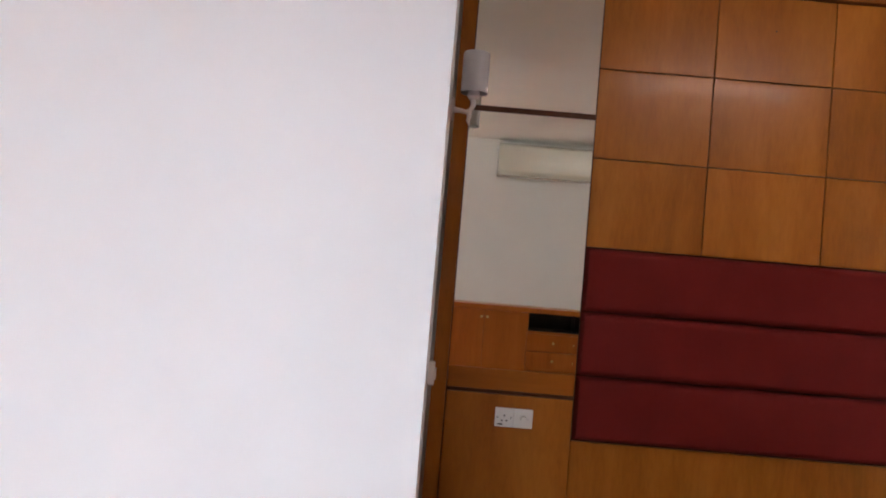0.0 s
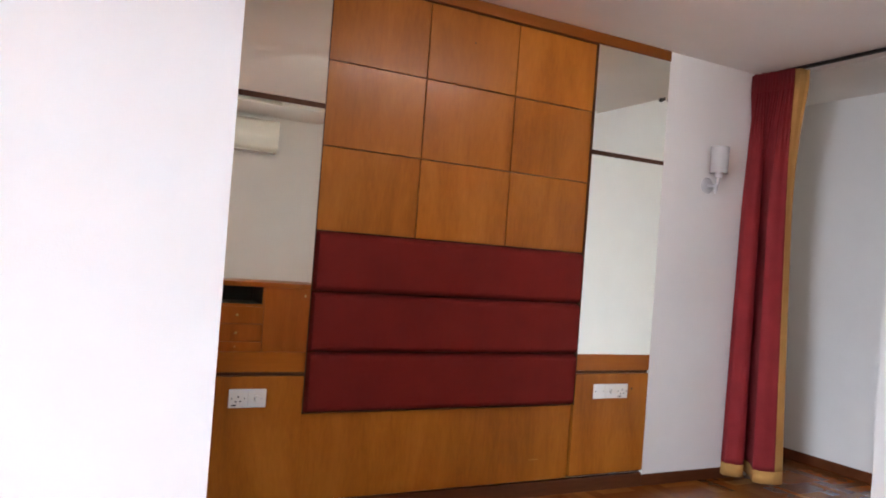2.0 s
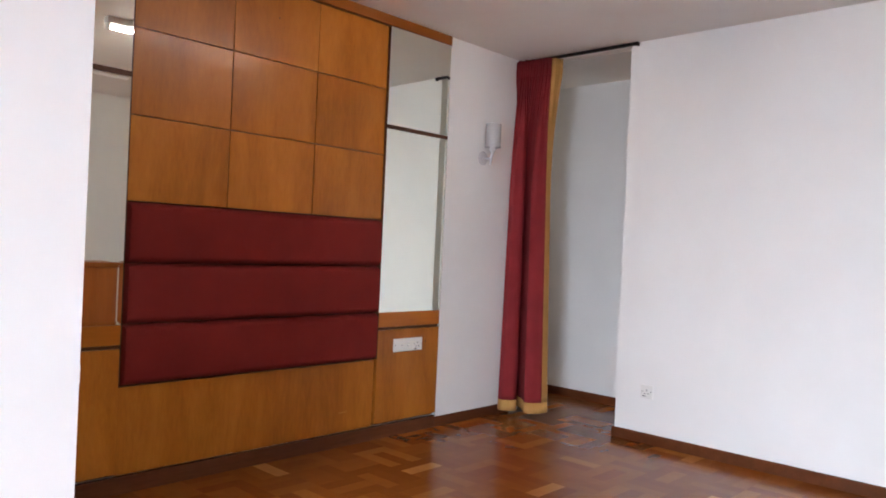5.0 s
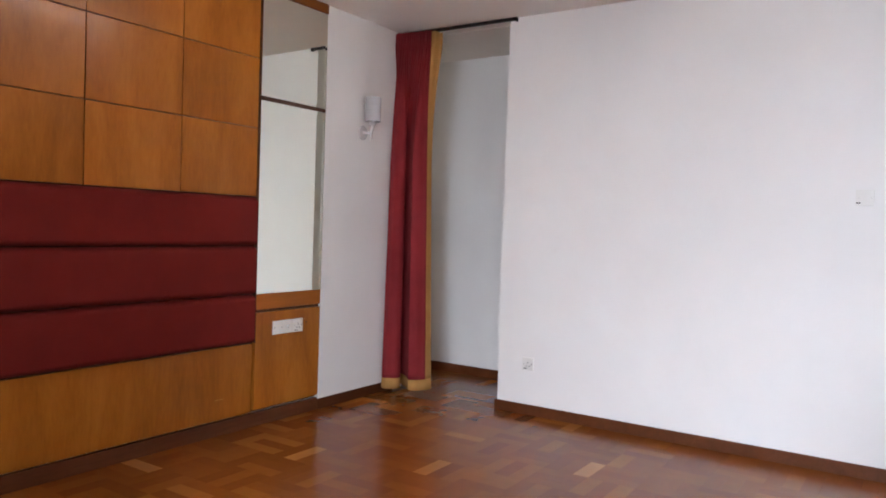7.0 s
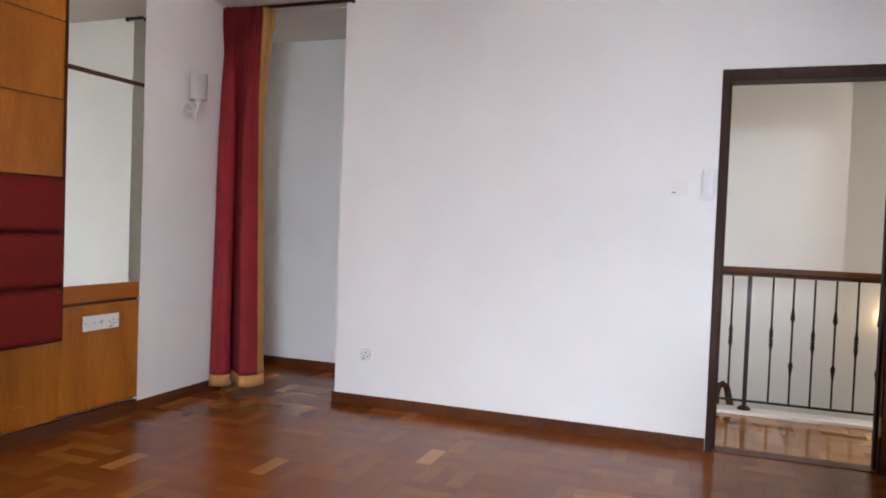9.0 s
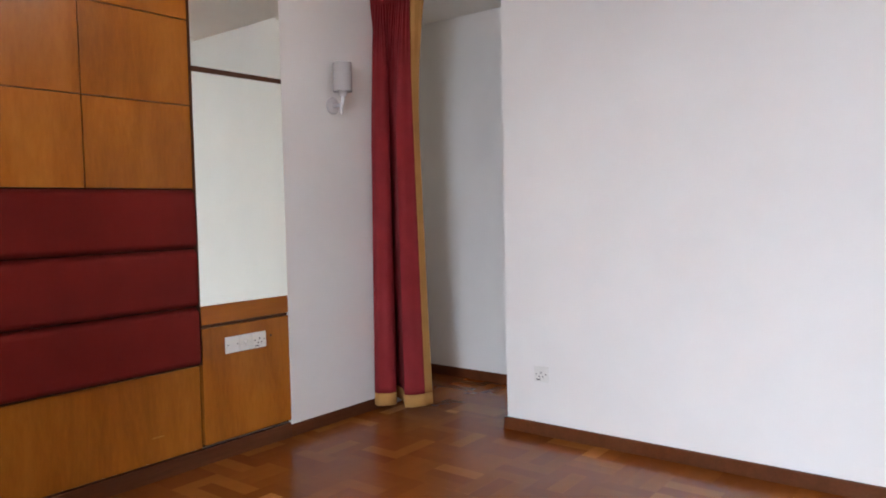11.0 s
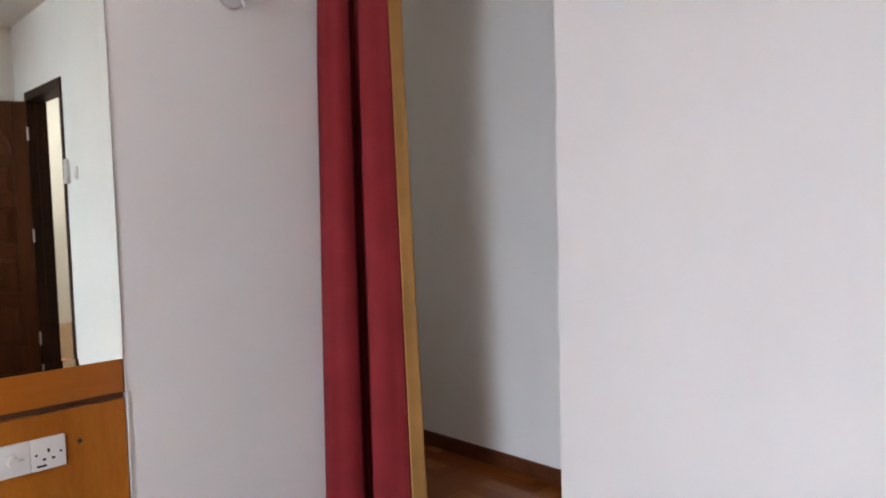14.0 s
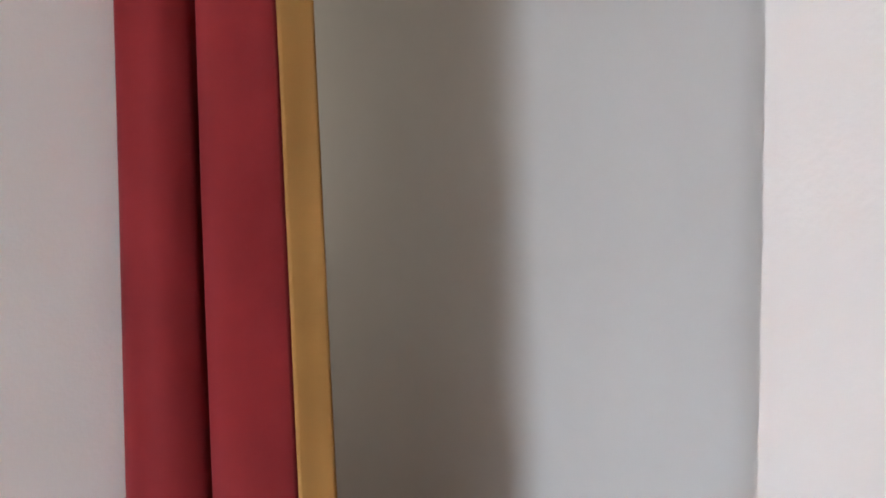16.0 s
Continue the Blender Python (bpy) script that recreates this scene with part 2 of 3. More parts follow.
# ---------------------------------------------------------------- structure
W = 0.12
solid("wall_north", boxes((XS, 0.03, 0, XR + W, 0.03 + W, H)), WHITE, "wall behind the panelled headboard", "wall", "structure")
solid("wall_strip", boxes((2.190, -0.012, 0, XR + W, 0.03, H)), WHITE, "white painted wall beside the mirror panel", "wall", "structure")
solid("wall_west_projection", boxes((XL, YS, 0, XS, 0.15, H)), WHITE, "white painted projecting wall", "wall", "structure")
dy0, dy1, dh = DOOR
solid("wall_east", boxes((XR, dy1 + 0.03, 0, XR + W, Y_OPEN, H), (XR, dy0 - 0.03, dh + 0.03, XR + W, dy1 + 0.03, H),
                         (XR, YB, 0, XR + W, dy0 - 0.03, H)), WHITE, "white painted wall with the doorway", "wall", "structure")
solid("wall_south", boxes((-0.75, YB - W, 0, XR + W, YB, H), (-0.75, YW, 0, -0.63, YB - W, H)), WHITE, "white painted back wall", "wall", "structure")
sy0, sy1, sz0, sz1 = -5.95, -3.55, 0.42, 2.27
solid("wall_west", boxes((XL - W, YW - W, 0, XL, sy0, H), (XL - W, sy1, 0, XL, YS, H), (XL - W, sy0, 0, XL, sy1, sz0), (XL - W, sy0, sz1, XL, sy1, H)),
      WHITE, "white painted west wall with a window", "wall", "structure")
# alcove and high window are added out of view, placed to shape the light
wx0, wx1, wz0, wz1 = -3.20, -1.00, 1.55, 2.27
solid("wall_added_alcove", boxes((XL, YW - W, 0, wx0, YW, H), (wx1, YW - W, 0, -0.63, YW, H), (wx0, YW - W, 0, wx1, YW, wz0), (wx0, YW - W, wz1, wx1, YW, H)),
      WHITE, "white painted end wall of an unseen added alcove with a wide high window", "wall", "structure")
solid("ceiling", boxes((XL - W, YW - W, H, XR + W, 0.15, H + 0.1)), CEIL, "off-white painted flat ceiling", "ceiling", "structure")
# passage behind the curtain; its end walls are unseen, placed for the light in it
solid("wall_passage_east", boxes((XP, -1.6, 0, XP + W, PN, H)), WHITE, "white painted passage wall", "wall", "structure")
solid("wall_passage_north", boxes((XR, PN, 0, 3.25, PN + W, H), (3.79, PN, 0, XP + W, PN + W, H), (3.25, PN, 0, 3.79, PN + W, 1.0), (3.25, PN, 2.1, 3.79, PN + W, H)), WHITE, "white painted unseen passage end wall with an added window", "wall", "structure")
solid("wall_passage_south", boxes((XR + W, -1.7, 0, XP + W, -1.6, H)), WHITE, "white painted passage end wall", "wall", "structure")
solid("wall_passage_west", boxes((XR, 0.15, 0, XR + W, PN, H)), WHITE, "white painted passage wall", "wall", "structure")
solid("ceiling_passage", boxes((XR + W, -2.5, H - 0.012, XP + W, PN + W, H + 0.1)), CEIL, "off-white painted passage ceiling", "ceiling", "structure")
# landing and stairwell outside the door
solid("wall_stair_far", boxes((5.3, -4.30, -2.7, 5.42, -2.5, H)), HALL, "cream painted stairwell wall", "wall", "structure")
solid("wall_stair_return", boxes((5.42, -4.30, -2.7, 6.4, -4.18, H)), HALL, "cream painted stairwell return wall", "wall", "structure")
solid("wall_stair_end", boxes((6.4, -6.6, -2.7, 6.52, -4.18, H)), HALL, "cream painted stairwell end wall", "wall", "structure")
solid("wall_stair_north", boxes((XP + W, -2.62, -2.7, 5.3, -2.5, H)), HALL, "cream painted stairwell side wall", "wall", "structure")
solid("wall_stair_south", boxes((XR + W, -6.72, -2.7, 6.52, -6.6, H)), HALL, "cream painted landing end wall", "wall", "structure")
solid("wall_landing", boxes((XR, -6.6, 0, XR + W, YB - W, H)), HALL, "cream painted landing wall", "wall", "structure")
solid("ceiling_landing", boxes((XR + W, -6.72, H, 6.52, -2.5, H + 0.1)), CEIL, "off-white landing ceiling", "ceiling", "structure")
solid("floor_lower", boxes((XR + W, -6.72, -2.8, 6.52, -2.5, -2.7)), HALL, "pale floor at the foot of the stairwell", "floor", "structure")

FLOORMAT = material("parquet_bed", (0.03, 0.012, 0.006), 0.4)
floor = solid("floor", boxes((XL, YW, -0.1, XR + W, 0.03, -0.012)), FLOORMAT, "glossy red-brown basket-weave parquet floor", "floor", "structure")
floor_passage = solid("floor_passage", boxes((XR + W, -1.6, -0.1, XP, PN, -0.012)), FLOORMAT, "dark glossy parquet of the passage", "floor", "structure")
floor_landing = solid("floor_landing", boxes((XR + W, -6.6, -0.25, 4.02, -2.5, -0.012)), FLOORMAT, "honey-brown glossy parquet of the landing", "floor", "structure")
solid("kerb_landing", boxes((4.02, -6.6, -0.25, 4.20, -2.62, 0.022), bevel=0.004), HALL, "white painted kerb under the stair railing", "kerb", "structure")


def skirting(name, x0, y0, x1, y1):
    return solid(name, boxes((x0, y0, 0.0, x1, y1, 0.072), bevel=0.004), PLINTH, "dark red-brown varnished wooden skirting board", "skirting", "structure")


SK = 0.016
skirting("baseboard_north", 2.187, -0.020, XR, -0.012)
skirting("baseboard_east", XR - SK, dy1 + 0.045, XR, Y_OPEN + SK)
skirting("baseboard_east_return", XR, Y_OPEN, XR + W, Y_OPEN + SK)
skirting("baseboard_passage", XP - SK, -1.6, XP, PN)
skirting("baseboard_projection", XL, YS - SK, XS + SK, YS)
skirting("baseboard_side", XS, YS, XS + SK, 0.0)
skirting("baseboard_south", 1.68, YB, 2.2, YB + SK)
skirting("baseboard_west", XL, YW, XL + SK, YS - SK)


# windows, none in view: in the west wall, and added ones in the alcove and at the end of the passage
def side_window():
    w = thing("window_1", (XL - 0.06, (sy0 + sy1) / 2, sz0), "white framed sliding window", "window", kind="structure")
    a, b = XL - 0.11, XL - 0.06
    part("window_frame", boxes((a, sy0, sz0, b, sy1, sz0 + 0.05), (a, sy0, sz1 - 0.05, b, sy1, sz1),
                               (a, sy0, sz0 + 0.05, b, sy0 + 0.05, sz1 - 0.05), (a, sy1 - 0.05, sz0 + 0.05, b, sy1, sz1 - 0.05)), PLASTIC, w)
    mid = (sy0 + sy1) / 2
    part("mullion", boxes((a + 0.005, mid - 0.02, sz0 + 0.05, b - 0.005, mid + 0.02, sz1 - 0.05)), PLASTIC, w)
    for y0, y1 in ((sy0 + 0.05, mid - 0.02), (mid + 0.02, sy1 - 0.05)):
        pane = part("pane", boxes((a + 0.02, y0, sz0 + 0.05, a + 0.026, y1, sz1 - 0.05)), GLASS, w)
        pane.visible_shadow = False


side_window()


def added_south_window():
    w = thing("window_2", ((wx0 + wx1) / 2, YW - 0.06, wz0), "wide white framed high window, added unseen to light the headboard", "window", kind="structure")
    a, b = YW - 0.11, YW - 0.06
    part("window_frame", boxes((wx0, a, wz0, wx1, b, wz0 + 0.05), (wx0, a, wz1 - 0.05, wx1, b, wz1),
                               (wx0, a, wz0 + 0.05, wx0 + 0.05, b, wz1 - 0.05), (wx1 - 0.05, a, wz0 + 0.05, wx1, b, wz1 - 0.05)), PLASTIC, w)
    mid = (wx0 + wx1) / 2
    part("mullion", boxes((mid - 0.02, a + 0.005, wz0 + 0.05, mid + 0.02, b - 0.005, wz1 - 0.05)), PLASTIC, w)
    for x0, x1 in ((wx0 + 0.05, mid - 0.02), (mid + 0.02, wx1 - 0.05)):
        pane = part("pane", boxes((x0, a + 0.02, wz0 + 0.05, x1, a + 0.026, wz1 - 0.05)), GLASS, w)
        pane.visible_shadow = False


added_south_window()


def added_passage_window():
    w = thing("window_3", (3.52, PN + 0.06, 1.0), "small white framed window added unseen at the passage end", "window", kind="structure")
    a, b = PN + 0.05, PN + 0.10
    part("window_frame", boxes((3.25, a, 1.0, 3.79, b, 1.04), (3.25, a, 2.06, 3.79, b, 2.1), (3.25, a, 1.04, 3.29, b, 2.06), (3.75, a, 1.04, 3.79, b, 2.06)), PLASTIC, w)
    pane = part("pane", boxes((3.29, a + 0.02, 1.04, 3.75, a + 0.026, 2.06)), GLASS, w)
    pane.visible_shadow = False


added_passage_window()


# ---------------------------------------------------------------- headboard wall unit
XC = (0.0, 0.535, 1.083, 1.623)
ZR = (1.402, 1.814, 2.232, 2.632)


def headboard():
    u = thing("headboard_panel", (0.81, 0.0, 0), "tall varnished wooden wall panelling with red padded headboard", "headboard")
    g = 0.0024
    part("backing", boxes((-0.585, 0.012, 0.085, 2.188, 0.03, H - 0.002)), EDGE, u, "dark backing seen in the joints")
    for i in range(3):
        for j in range(3):
            part("panel", box(bmesh.new(), XC[i] + g, -0.004, ZR[j] + g, XC[i + 1] - g, 0.012, ZR[j + 1] - g, 0.0015), VENEER, u)
    part("lower_panel", box(bmesh.new(), 0.0, -0.004, 0.088, XC[3] - 0.006, 0.012, 0.512, 0.0015), VENEER, u)
    for j in range(3):
        z0 = 0.516 + j * 0.2945
        bm = bmesh.new()
        pad(bm, 0.0035, XC[3] - 0.0035, z0 + 0.001, z0 + 0.2935, 0.012, -0.042)
        part("cushion", bm, FABRIC, u, "dark red padded fabric cushion", smooth=True)
    for x in (-0.0028, XC[3] - 0.0032):
        part("edge_strip", boxes((x + 0.001, -0.0225, 0.516, x + 0.0045, 0.011, 2.634)), EDGE, u, "thin dark edging strip")
    part("scratch", boxes((1.345, -0.0046, 0.2065, 1.412, -0.003, 0.2095)), LINING, u, "pale scratch in the varnish")
    part("nail_hole", rod(bmesh.new(), (0.808, -0.0048, 2.474), (0.808, -0.002, 2.474), 0.004, sides=10), BLACK, u)
    part("cornice", box(bmesh.new(), XS + 0.002, -0.026, 2.636, 2.188, 0.012, H - 0.001, 0.002), CORNICE, u, "darker reddish wooden top rail")
    part("plinth", box(bmesh.new(), XS + SK, -0.016, 0.0, 2.1865, 0.012, 0.083, 0.002), PLINTH, u, "dark wooden plinth")
    return u


def pad(bm, x0, x1, z0, z1, yb, yf):
    """An upholstered bolster: flat face rolling off softly to its edges."""
    nx, nz = 120, 34
    grid = []
    for k in range(nz + 1):
        row = []
        v = k / nz
        for i in range(nx + 1):
            s = i / nx
            x, z = x0 + (x1 - x0) * s, z0 + (z1 - z0) * v
            ex = min(1.0, min(x - x0, x1 - x) / 0.022)
            ez = min(1.0, min(z - z0, z1 - z) / 0.034)
            fx, fz = math.sqrt(max(0, 1 - (1 - ex) ** 2)), math.sqrt(max(0, 1 - (1 - ez) ** 2))
            d = fx * fz
            wob = 0.0022 * noise.noise(Vector((x * 3.1, z * 7.0, z0 * 9))) * d
            row.append(bm.verts.new((x, yb + (yf - yb) * d + wob, z)))
        grid.append(row)
    for a, b in zip(grid, grid[1:]):
        for i in range(nx):
            bm.faces.new((a[i], a[i + 1], b[i + 1], b[i]))


def turned(bm, x, y, degrees):
    """Turns what bm holds round the upright through (x, y)."""
    bm.transform(pose(x, y, 0) @ pose(0, 0, 0, 0, 0, degrees) @ pose(-x, -y, 0))
    return bm


def bevelled_pane(x0, x1, z0, z1, rim=0.019, rise=0.00046):
    """Mirror plate whose ground rim throws the image a little aside."""
    bm = bmesh.new()

    def ring(y, d):
        return [bm.verts.new(p) for p in ((x0 + d, y, z0 + d), (x1 - d, y, z0 + d), (x1 - d, y, z1 - d), (x0 + d, y, z1 - d))]

    back, outer, inner = ring(0.005, 0.0), ring(-0.018 - rise, 0.0), ring(-0.018, rim)
    for a, b in ((back, outer), (outer, inner)):
        for i in range(4):
            bm.faces.new((a[i], a[(i + 1) % 4], b[(i + 1) % 4], b[i]))
    bm.faces.new(inner)
    bmesh.ops.recalc_face_normals(bm, faces=bm.faces[:])
    return bm


def side_unit(x0, x1, label, skew=0.0):
    """Bedside bay: tall mirror in two pieces, ledge band and a flush door below."""
    u = thing("mirror_panel", ((x0 + x1) / 2, 0, 0), label, "mirror panel", "mirror panels beside the headboard")
    part("mirror_lower", turned(bevelled_pane(x0 + 0.003, x1 - 0.003, 0.812, 1.986), (x0 + x1) / 2, -0.018, skew), MIRROR, u, "tall clear mirror pane with a bevelled rim")
    part("mirror_upper", turned(bevelled_pane(x0 + 0.003, x1 - 0.003, 2.012, 2.634), (x0 + x1) / 2, -0.018, skew), MIRROR, u, "upper clear mirror pane with a bevelled rim")
    part("divider", box(bmesh.new(), x0 + 0.003, -0.024, 1.9865, x1 - 0.003, 0.012, 2.0115, 0.0015), EDGE, u, "dark brown strip between the panes")
    part("ledge", box(bmesh.new(), x0 + 0.003, -0.020, 0.716, x1 - 0.003, 0.012, 0.8112, 0.002), VENEER_X, u)
    part("groove", boxes((x0 + 0.001, -0.004, 0.698, x1 - 0.001, 0.012, 0.7155)), EDGE, u, "dark shadow gap")
    part("door", box(bmesh.new(), x0 + 0.004, -0.020, 0.102, x1 - 0.003, 0.012, 0.6975, 0.002), VENEER, u)
    return u


headboard()
side_unit(1.623, 2.188, "tall mirror over a varnished wooden bedside panel", -0.75)
side_unit(-0.585, 0.0, "tall mirror over a varnished wooden bedside panel")
solid("filler_strip", boxes((XS + SK, -0.020, 0.0, -0.586, 0.03, 2.634), bevel=0.002), VENEER, "narrow varnished wooden filler strip beside the mirror", "trim", "structure")
solid("corner_bead", boxes((2.1885, -0.0205, 0.0725, 2.194, -0.0125, 0.70), (2.1885, -0.025, 0.70, 2.199, -0.0125, 0.714), (2.1885, -0.017, 0.714, 2.192, -0.0125, 2.634)),
      WHITE, "white painted bead along the mirror edge", "trim", "structure")


# ---------------------------------------------------------------- plates and switches
def plate_base(name, label, category, group):
    """A square accessory plate, built flat at the origin facing -y."""
    u = thing(name, (0, 0, 0), label, category, group)
    part("plate", box(bmesh.new(), -0.043, -0.009, -0.043, 0.043, 0.0, 0.043, 0.003, 3), PLASTIC, u, smooth=True)
    for x in () if name == "dimmer_switch" else (-0.030, 0.030):
        part("screw", rod(bmesh.new(), (x, -0.0100, 0.0), (x, -0.0085, 0.0), 0.0032, sides=12), BLACK if name != "wall_switch" else STEEL, u)
    return u


def socket():
    u = plate_base("wall_socket", "white plastic three-pin wall socket with switch", "socket", "power sockets")
    for x, z, w, h in ((0.0, 0.008, 0.0028, 0.0052), (-0.011, -0.014, 0.0042, 0.0030), (0.011, -0.014, 0.0042, 0.0030)):
        part("pin_hole", boxes((x - w, -0.0096, z - h, x + w, -0.0080, z + h)), BLACK, u)
    part("rocker", box(bmesh.new(), 0.008, -0.0115, 0.020, 0.024, -0.008, 0.034, 0.001), PLASTIC, u)
    part("marking", boxes((-0.030, -0.0094, -0.034, -0.006, -0.0085, -0.028)), BLACK, u, "small dark printed bar")
    return u


def blank():
    return plate_base("blank_plate", "white plastic blanking plate with two screws", "plate", "blank plates")


def dimmer():
    u = plate_base("dimmer_switch", "white plastic plate with a round knob", "switch", "knob plates")
    part("knob", rod(bmesh.new(), (0, -0.0085, 0), (0, -0.026, 0), 0.0145, 0.0115, 24), PLASTIC, u, smooth=True)
    part("dial_mark", boxes((-0.016, -0.0094, 0.016, 0.010, -0.0085, 0.0185)), GREY_PLASTIC, u)
    part("pointer", boxes((0.012, -0.014, -0.003, 0.026, -0.0085, 0.001), bevel=0.0006), GREY_PLASTIC, u)
    return u


def switch():
    u = plate_base("wall_switch", "white plastic rocker light switch", "switch", "light switches")
    part("rocker", box(bmesh.new(), -0.012, -0.0135, -0.020, 0.012, -0.008, 0.020, 0.002), PLASTIC, u)
    part("marking", boxes((-0.040, -0.0098, -0.030, -0.020, -0.0085, -0.024)), BLACK, u, "small dark printed bar")
    return u


sk = socket()
bl = blank()
dm = dimmer()
sw = switch()
FRONT = -0.020
dm.matrix_world = pose(1.890, FRONT, 0.593)
bl.matrix_world = pose(1.8035, FRONT, 0.593)
sk.matrix_world = pose(1.9765, FRONT, 0.593)
copy_thing(sk, pose(-0.311, FRONT, 0.597))
copy_thing(dm, pose(-0.2245, FRONT, 0.597))
copy_thing(sk, pose(XR, -1.170, 0.347, 0, 0, -90))
sw.matrix_world = pose(XR, -3.107, 1.484, 0, 0, -90)


def surface_switch():
    u = thing("surface_switch", (XS, -0.46, 0.79), "white plastic surface-mounted switch box", "switch")
    part("box", box(bmesh.new(), XS, -0.500, 0.787, XS + 0.026, -0.420, 0.873, 0.003, 2), PLASTIC, u)
    part("rocker", box(bmesh.new(), XS + 0.025, -0.475, 0.805, XS + 0.032, -0.445, 0.850, 0.002), PLASTIC, u)


surface_switch()
solid("cable_hole", rod(bmesh.new(), (2.058, FRONT + 0.004, 0.604), (2.058, FRONT - 0.001, 0.604), 0.006), BLACK, "small dark drilled hole in the wooden panel", "hole", "structure")


def remote_holder():
    u = thing("remote_holder", (XR, -3.258, 1.419), "white plastic remote control in a clear wall holder", "remote holder")
    part("remote", box(bmesh.new(), XR - 0.024, -3.290, 1.428, XR - 0.006, -3.226, 1.586, 0.006, 3), GREY_PLASTIC, u, smooth=True)
    part("holder", boxes((XR - 0.006, -3.296, 1.419, XR, -3.220, 1.560), (XR - 0.030, -3.296, 1.419, XR - 0.006, -3.220, 1.427),
                         (XR - 0.030, -3.296, 1.427, XR - 0.025, -3.220, 1.450), bevel=0.001), GREY_PLASTIC, u)
    for z in (1.445, 1.567):
        part("button", rod(bmesh.new(), (XR - 0.0265, -3.258, z), (XR - 0.0235, -3.258, z), 0.004), STEEL, u)


remote_holder()


# ---------------------------------------------------------------- wall sconce
def sconce():
    """Built at the origin on a wall whose face is the plane y = 0, reaching towards -y."""
    u = thing("wall_sconce", (0, 0, 0), "white wall sconce with a glossy cylinder glass shade", "wall lamp", "wall sconces")
    back = pose(0, 0, 0, 90, 0, 0)
    part("backplate", lathe(bmesh.new(), [(0.050, 0.0), (0.050, 0.007), (0.046, 0.012), (0.014, 0.014), (0.012, 0.024), (0.0, 0.025)], back), ENAMEL, u, smooth=True)
    curve = [(0, -0.020, 0.0), (0, -0.045, -0.002), (0, -0.066, -0.006), (0, -0.084, 0.004), (0, -0.092, 0.022), (0, -0.092, 0.050)]
    part("arm", sweep(bmesh.new(), curve, [0.011, 0.010, 0.010, 0.010, 0.011, 0.012], 12), ENAMEL, u, smooth=True)
    tail = [(0, -0.078, -0.004), (0, -0.080, -0.024), (0, -0.076, -0.042), (0, -0.082, -0.058)]
    part("finial", sweep(bmesh.new(), tail, [0.011, 0.010, 0.008, 0.003], 10), ENAMEL, u, smooth=True)
    part("cup", lathe(bmesh.new(), [(0.0, 0.046), (0.020, 0.048), (0.027, 0.060), (0.024, 0.074), (0.018, 0.090), (0.0, 0.090)], pose(0, -0.092, 0)), ENAMEL, u, smooth=True)
    r = 0.056
    part("shade", lathe(bmesh.new(), [(r - 0.004, 0.076), (r, 0.074), (r, 0.238), (r - 0.002, 0.242), (r - 0.004, 0.240), (r - 0.004, 0.078), (r - 0.004, 0.076)], pose(0, -0.092, 0), 48), SHADE, u, "white opal glass cylinder", smooth=True)
    part("bulb", lathe(bmesh.new(), [(0.0, 0.088), (0.013, 0.092), (0.014, 0.12), (0.026, 0.155), (0.024, 0.178), (0.012, 0.192), (0.0, 0.194)], pose(0, -0.092, 0), 20), ENAMEL, u, smooth=True)
    return u


lamp = sconce()
lamp.matrix_world = pose(2.578, -0.012, 1.905)
copy_thing(lamp, pose(XS, -0.36, 1.905, 0, 0, 90))


# ---------------------------------------------------------------- curtain and track
def plan_curve(points, n):
    """Smooth curve through plan points, n samples."""
    out = []
    p = [Vector((*q, 0)) for q in points]
    p = [p[0] * 2 - p[1]] + p + [p[-1] * 2 - p[-2]]
    spans = len(p) - 3
    for i in range(n):
        s = i / (n - 1) * spans
        k = min(int(s), spans - 1)
        t = s - k
        a, b, c, d = p[k:k + 4]
        out.append(0.5 * ((2 * b) + (c - a) * t + (2 * a - 5 * b + 4 * c - d) * t * t + (3 * b - a - 3 * c + d) * t ** 3))
    return out


